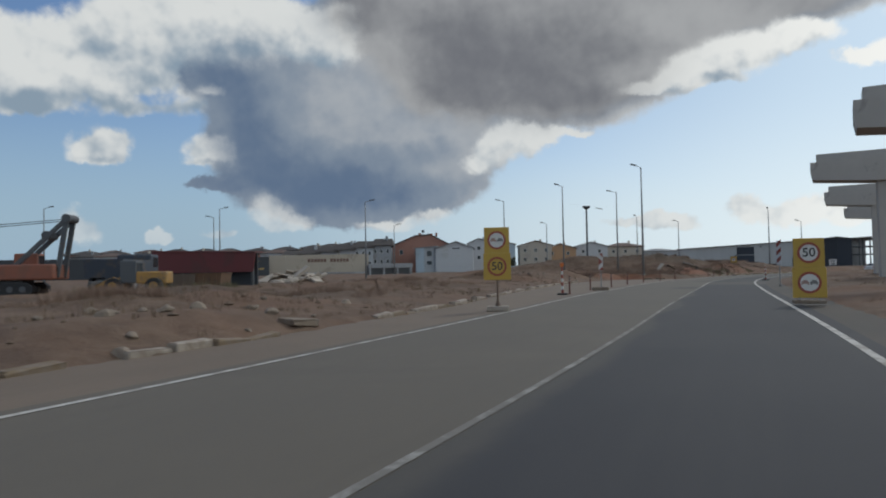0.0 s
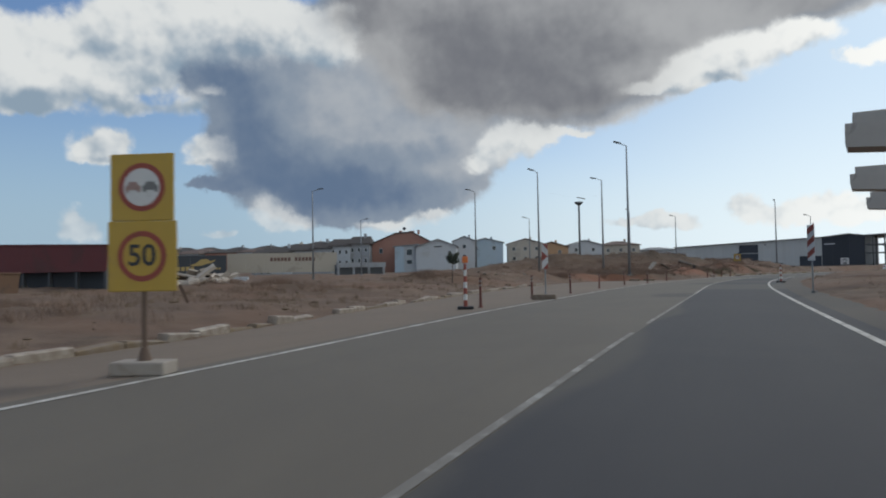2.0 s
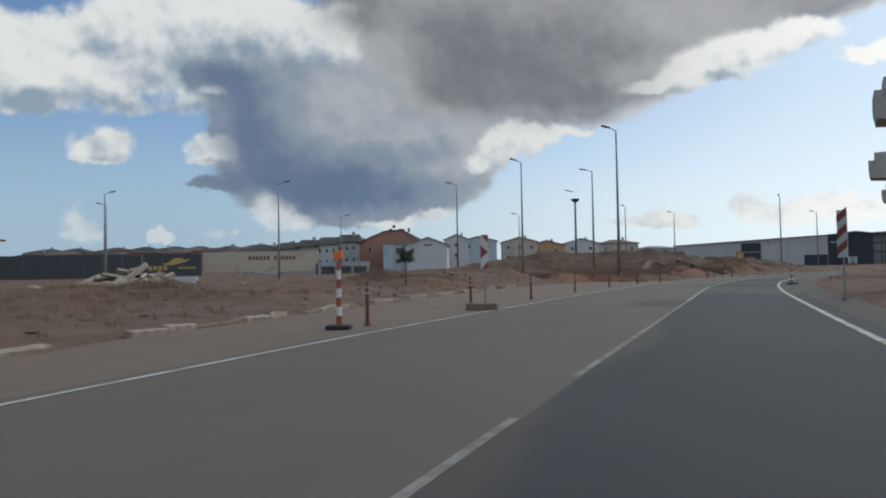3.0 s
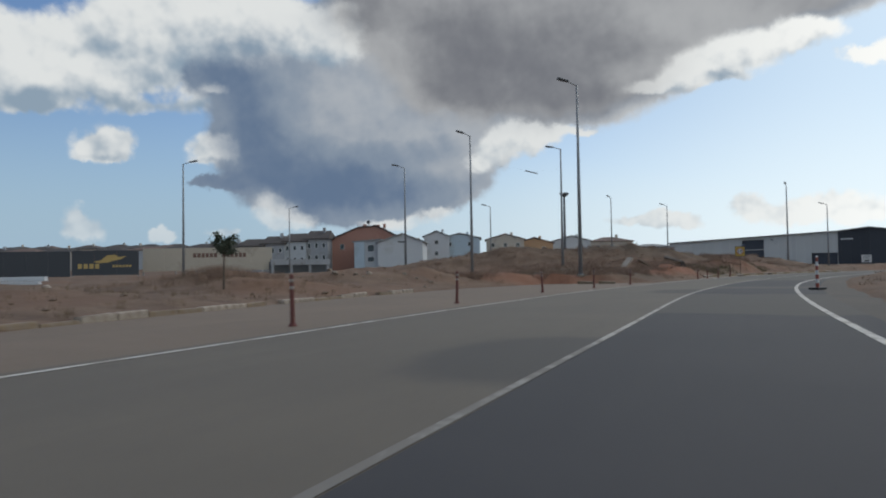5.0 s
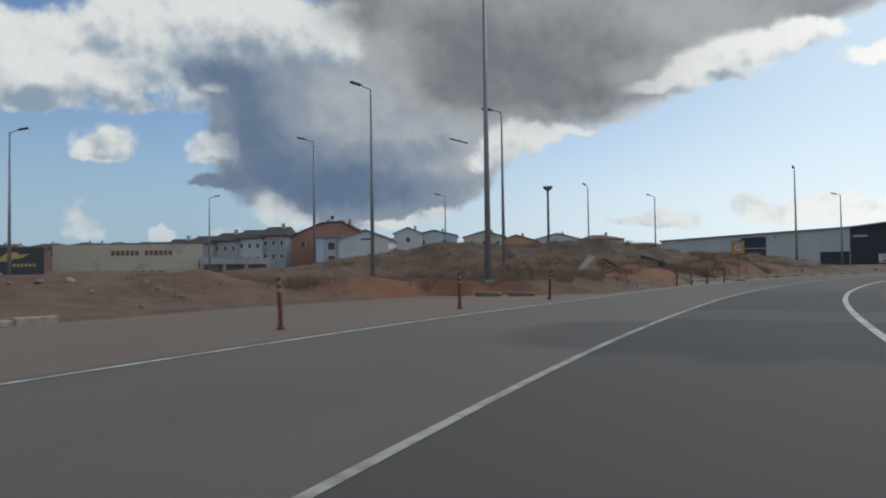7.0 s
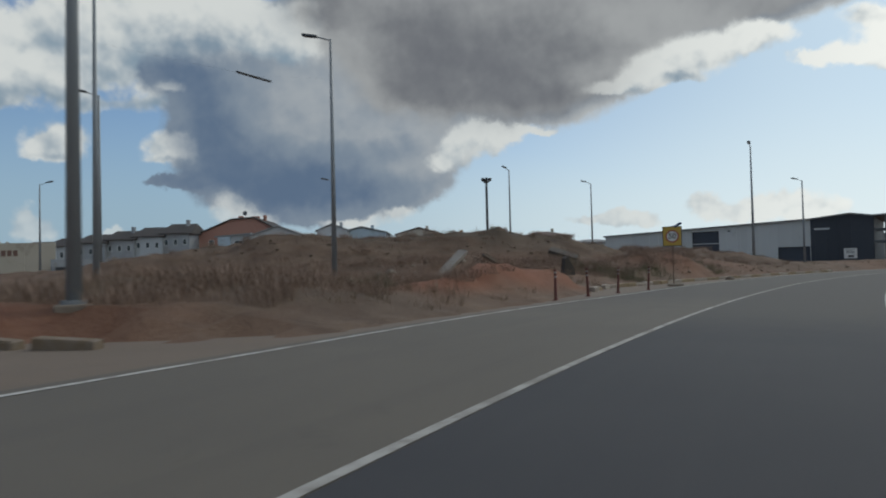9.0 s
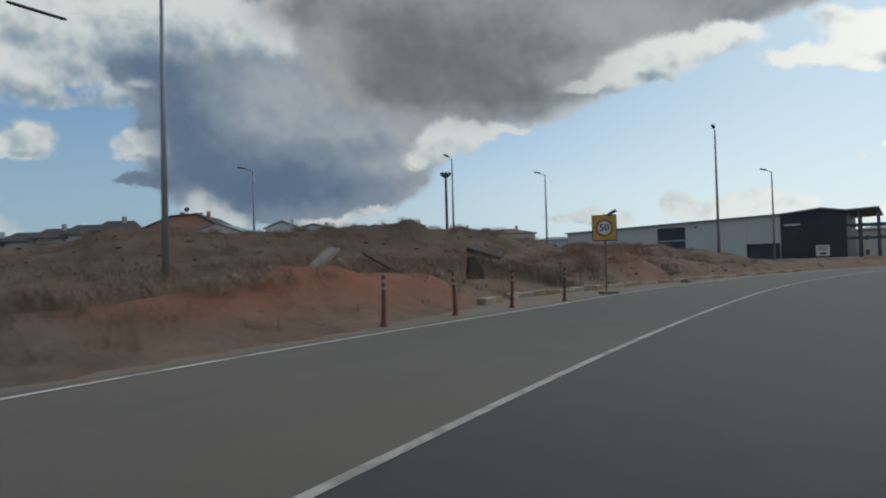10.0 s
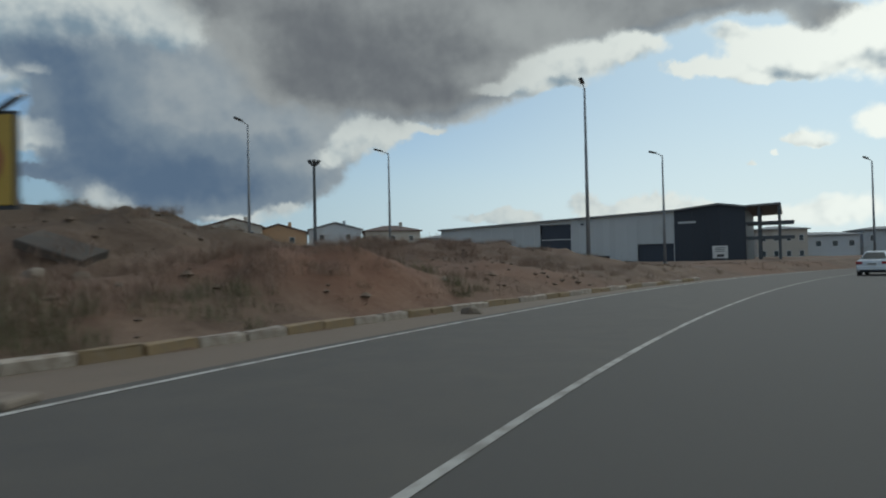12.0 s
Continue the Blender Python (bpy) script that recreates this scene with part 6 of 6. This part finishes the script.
def car(m, label, shape):
    """A white car that faces +y; shape gives its sizes."""
    L, W, H = shape["size"]
    w, belt = W / 2, shape["belt"]
    name = shape["name"]
    ob = thing(name, label, "car", "cars on the road", m=m)
    back = -L / 2
    front = L / 2
    deck = shape["deck"]       # y where the rear glass meets the boot lid or tailgate
    body = loft([ring(back, w - 0.12, 0.38, belt - 0.10), ring(back + 0.06, w - 0.05, 0.28, belt - 0.02), ring(back + 0.5, w, 0.22, belt), ring(-0.2, w, 0.2, belt + 0.01),
                 ring(front - 1.3, w, 0.2, belt - 0.02), ring(front - 0.5, w - 0.02, 0.22, belt - 0.14), ring(front - 0.08, w - 0.10, 0.28, belt - 0.28), ring(front, w - 0.2, 0.36, belt - 0.34)])
    part("body", body, CAR_WHITE, ob, smooth=False)
    rear_top, front_top, screen = shape["roof"]

    def hoop(y, ww, z0, z1, lean):
        half = [(ww, z0), (ww - lean * 0.5, (z0 + z1) / 2), (ww - lean, z1 - 0.06), (ww - lean - 0.1, z1)]
        return [(x, y, z) for x, z in half] + [(-x, y, z) for x, z in reversed(half)]
    cabin = loft([hoop(deck, w - 0.1, belt - 0.04, belt - 0.01, 0.02), hoop(rear_top, w - 0.1, belt - 0.04, H - 0.03, 0.2), hoop((rear_top + front_top) / 2, w - 0.1, belt - 0.04, H, 0.2),
                  hoop(front_top, w - 0.1, belt - 0.04, H - 0.03, 0.2), hoop(screen, w - 0.1, belt - 0.04, belt - 0.01, 0.02)])
    cab = part("cabin", cabin, CAR_WHITE, ob)
    # glass, let in and a little proud
    def pane(points, shift):
        bm = bmesh.new()
        a = [bm.verts.new(p) for p in points]
        b = [bm.verts.new(Vector(p) + Vector(shift)) for p in points]
        bm.faces.new(a)
        bm.faces.new(b[::-1])
        for k in range(len(a)):
            bm.faces.new((a[k], a[(k + 1) % len(a)], b[(k + 1) % len(a)], b[k]))
        return bm
    def on_slope(y0, z0, y1, z1, s):
        return y0 + (y1 - y0) * s, z0 + (z1 - z0) * s
    ya, za = on_slope(deck, belt, rear_top, H - 0.03, 0.10)
    yb, zb = on_slope(deck, belt, rear_top, H - 0.03, 0.86)
    part("rear_window", pane([(-w + 0.20, ya, za), (w - 0.20, ya, za), (w - 0.38, yb, zb), (-w + 0.38, yb, zb)], (0, -0.02, 0.012)), GLASS, cab)
    ya, za = on_slope(screen, belt, front_top, H - 0.03, 0.10)
    yb, zb = on_slope(screen, belt, front_top, H - 0.03, 0.88)
    part("windscreen", pane([(-w + 0.20, ya, za), (w - 0.20, ya, za), (w - 0.38, yb, zb), (-w + 0.38, yb, zb)], (0, 0.02, 0.012)), GLASS, cab)
    for s in (-1, 1):
        low, high = w - 0.115, w - 0.275
        y0, y1 = deck + 0.35, screen - 0.30
        pts = [(s * low, y0, belt + 0.04), (s * low, y1, belt + 0.04), (s * high, front_top - 0.12, H - 0.12), (s * high, rear_top + 0.12, H - 0.12)]
        part("side_window", pane(pts, (s * 0.022, 0, 0)), GLASS, cab)
        mirror = part("mirror", box(s * (w + 0.02) - 0.09, s * (w + 0.02) + 0.09, screen - 0.42, screen - 0.32, belt + 0.02, belt + 0.16, 0.03), CAR_WHITE, ob)
        lamp = part("rear_light", box(s * (w - 0.20) - 0.16, s * (w - 0.20) + 0.16, back - 0.015, back + 0.12, shape["lamp"][0], shape["lamp"][1], 0.02), LAMP_RED, ob, "red rear light")
        part("headlight", box(s * (w - 0.3) - 0.18, s * (w - 0.3) + 0.18, front - 0.25, front - 0.02, 0.58, 0.72, 0.03), CHROME, ob)
        for y in (back + 0.78, front - 0.82):
            wheel(ob, s * (w - 0.10), y, 0.31, 0.2)
    bumper = part("rear_bumper", box(-w + 0.06, w - 0.06, back - 0.06, back + 0.12, 0.32, 0.56, 0.05), CAR_WHITE, ob)
    part("diffuser", box(-w + 0.22, w - 0.22, back - 0.065, back + 0.05, 0.24, 0.345, 0.02), TRIM_BLACK, bumper)
    part("front_bumper", box(-w + 0.12, w - 0.12, front - 0.12, front + 0.05, 0.30, 0.52, 0.05), CAR_WHITE, ob)
    part("plate", box(-0.26, 0.26, back - 0.08, back - 0.01, shape["plate"], shape["plate"] + 0.12, 0.005), WHITE_SIGN, ob, "blank white plate")
    part("bar", box(-0.2, 0.2, back - 0.085, back - 0.079, shape["plate"] + 0.035, shape["plate"] + 0.085), BLACK_SIGN, ob)
    part("underside", box(-w + 0.15, w - 0.15, back + 0.2, front - 0.2, 0.18, 0.3), TRIM_BLACK, ob)
    return ob


SEDAN = dict(name="sedan", size=(4.3, 1.68, 1.42), belt=0.92, deck=-1.45, roof=(-0.85, 0.35, 1.05), lamp=(0.66, 0.82), plate=0.62)
HATCH = dict(name="hatchback", size=(4.05, 1.75, 1.46), belt=0.97, deck=-1.95, roof=(-1.55, 0.35, 1.10), lamp=(0.80, 0.95), plate=0.42)
VAN = dict(name="minivan", size=(4.2, 1.75, 1.80), belt=1.10, deck=-2.02, roof=(-1.92, 0.55, 1.25), lamp=(0.75, 1.20), plate=0.62)
car(road_pose(131.0, 1.6), "white older saloon car driving in the dark lane", SEDAN)


def further(metres, offset):
    """A pose on the road that many metres past the saloon."""
    i = index_at(131.0)
    j = int(np.searchsorted(ALONG, ALONG[i] + metres))
    p = LINE[j] + RIGHT[j] * offset
    return pose(p[0], p[1], 0.0, 0, 0, math.degrees(math.atan2(RIGHT[j][1], RIGHT[j][0])))


car(further(34, -1.9), "white hatchback driving in the outer lane", HATCH)
car(further(58, 1.6), "white minivan further along the road", VAN)


def box_truck(m, label, body, tall):
    t = thing("box_truck", label, "truck", "lorries on the road", m=m)
    cargo = part("cargo_box", box(-1.25, 1.25, -3.6, 3.0, 1.1, tall, 0.03), body, t)
    for s in (-0.61, 0.61):
        door = part("rear_door", box(s - 0.585, s + 0.585, -3.66, -3.6, 1.18, tall - 0.12, 0.012), body, cargo)
        for k in (-0.25, 0.25):
            part("lock_rod", tube((s + k, -3.69, 1.2), (s + k, -3.69, tall - 0.15), 0.018, sides=8), STEEL, door)
        part("hinge", box(s * 1.93 - 0.03, s * 1.93 + 0.03, -3.69, -3.62, 1.6, 1.75), STEEL, door)
    rim_bm = box(-1.27, 1.27, -3.67, -3.58, tall - 0.11, tall + 0.02)
    box(-1.27, -1.21, -3.67, -3.58, 1.08, tall, bm=rim_bm)
    box(1.21, 1.27, -3.67, -3.58, 1.08, tall, bm=rim_bm)
    part("door_frame", rim_bm, STEEL, cargo)
    part("emblem", box(-1.08, -0.55, -3.675, -3.665, tall - 0.62, tall - 0.38), MACHINE_GREY, cargo, "small dark emblem on the rear door")
    part("chassis", box(-0.45, 0.45, -3.5, 4.6, 0.75, 1.1), STEEL_DARK, t)
    part("bumper_bar", box(-1.15, 1.15, -3.6, -3.48, 0.5, 0.66, 0.02), STEEL_DARK, t)
    for s in (-0.9, 0.9):
        part("rear_light", box(s - 0.2, s + 0.2, -3.63, -3.58, 0.7, 0.86, 0.02), LAMP_RED, t, "red rear light")
        part("mudflap", box(s - 0.28, s + 0.28, -3.3, -3.27, 0.15, 0.9), RUBBER, t)
        for y in (-2.5, 3.9):
            wheel(t, s, y, 0.48, 0.4, STEEL)
    cab = part("cab", box(-1.18, 1.18, 3.15, 5.0, 0.6, 2.6, 0.15), CAR_WHITE, t)
    part("windscreen", box(-1.0, 1.0, 4.98, 5.03, 1.5, 2.4, 0.02), GLASS, cab)


box_truck(further(17, 1.75), "white box lorry with closed double rear doors", CAR_WHITE, 3.5)
box_truck(further(30, 1.75), "tan box lorry further along the road", BANNER_BEIGE, 3.4)

build_stones()
build_slabs()
build_clods()
build_weeds()
sapling(5.15, 62.0, 1.95, 0.8, "small dusty green sapling beside the bay", 3)
build_kerb()
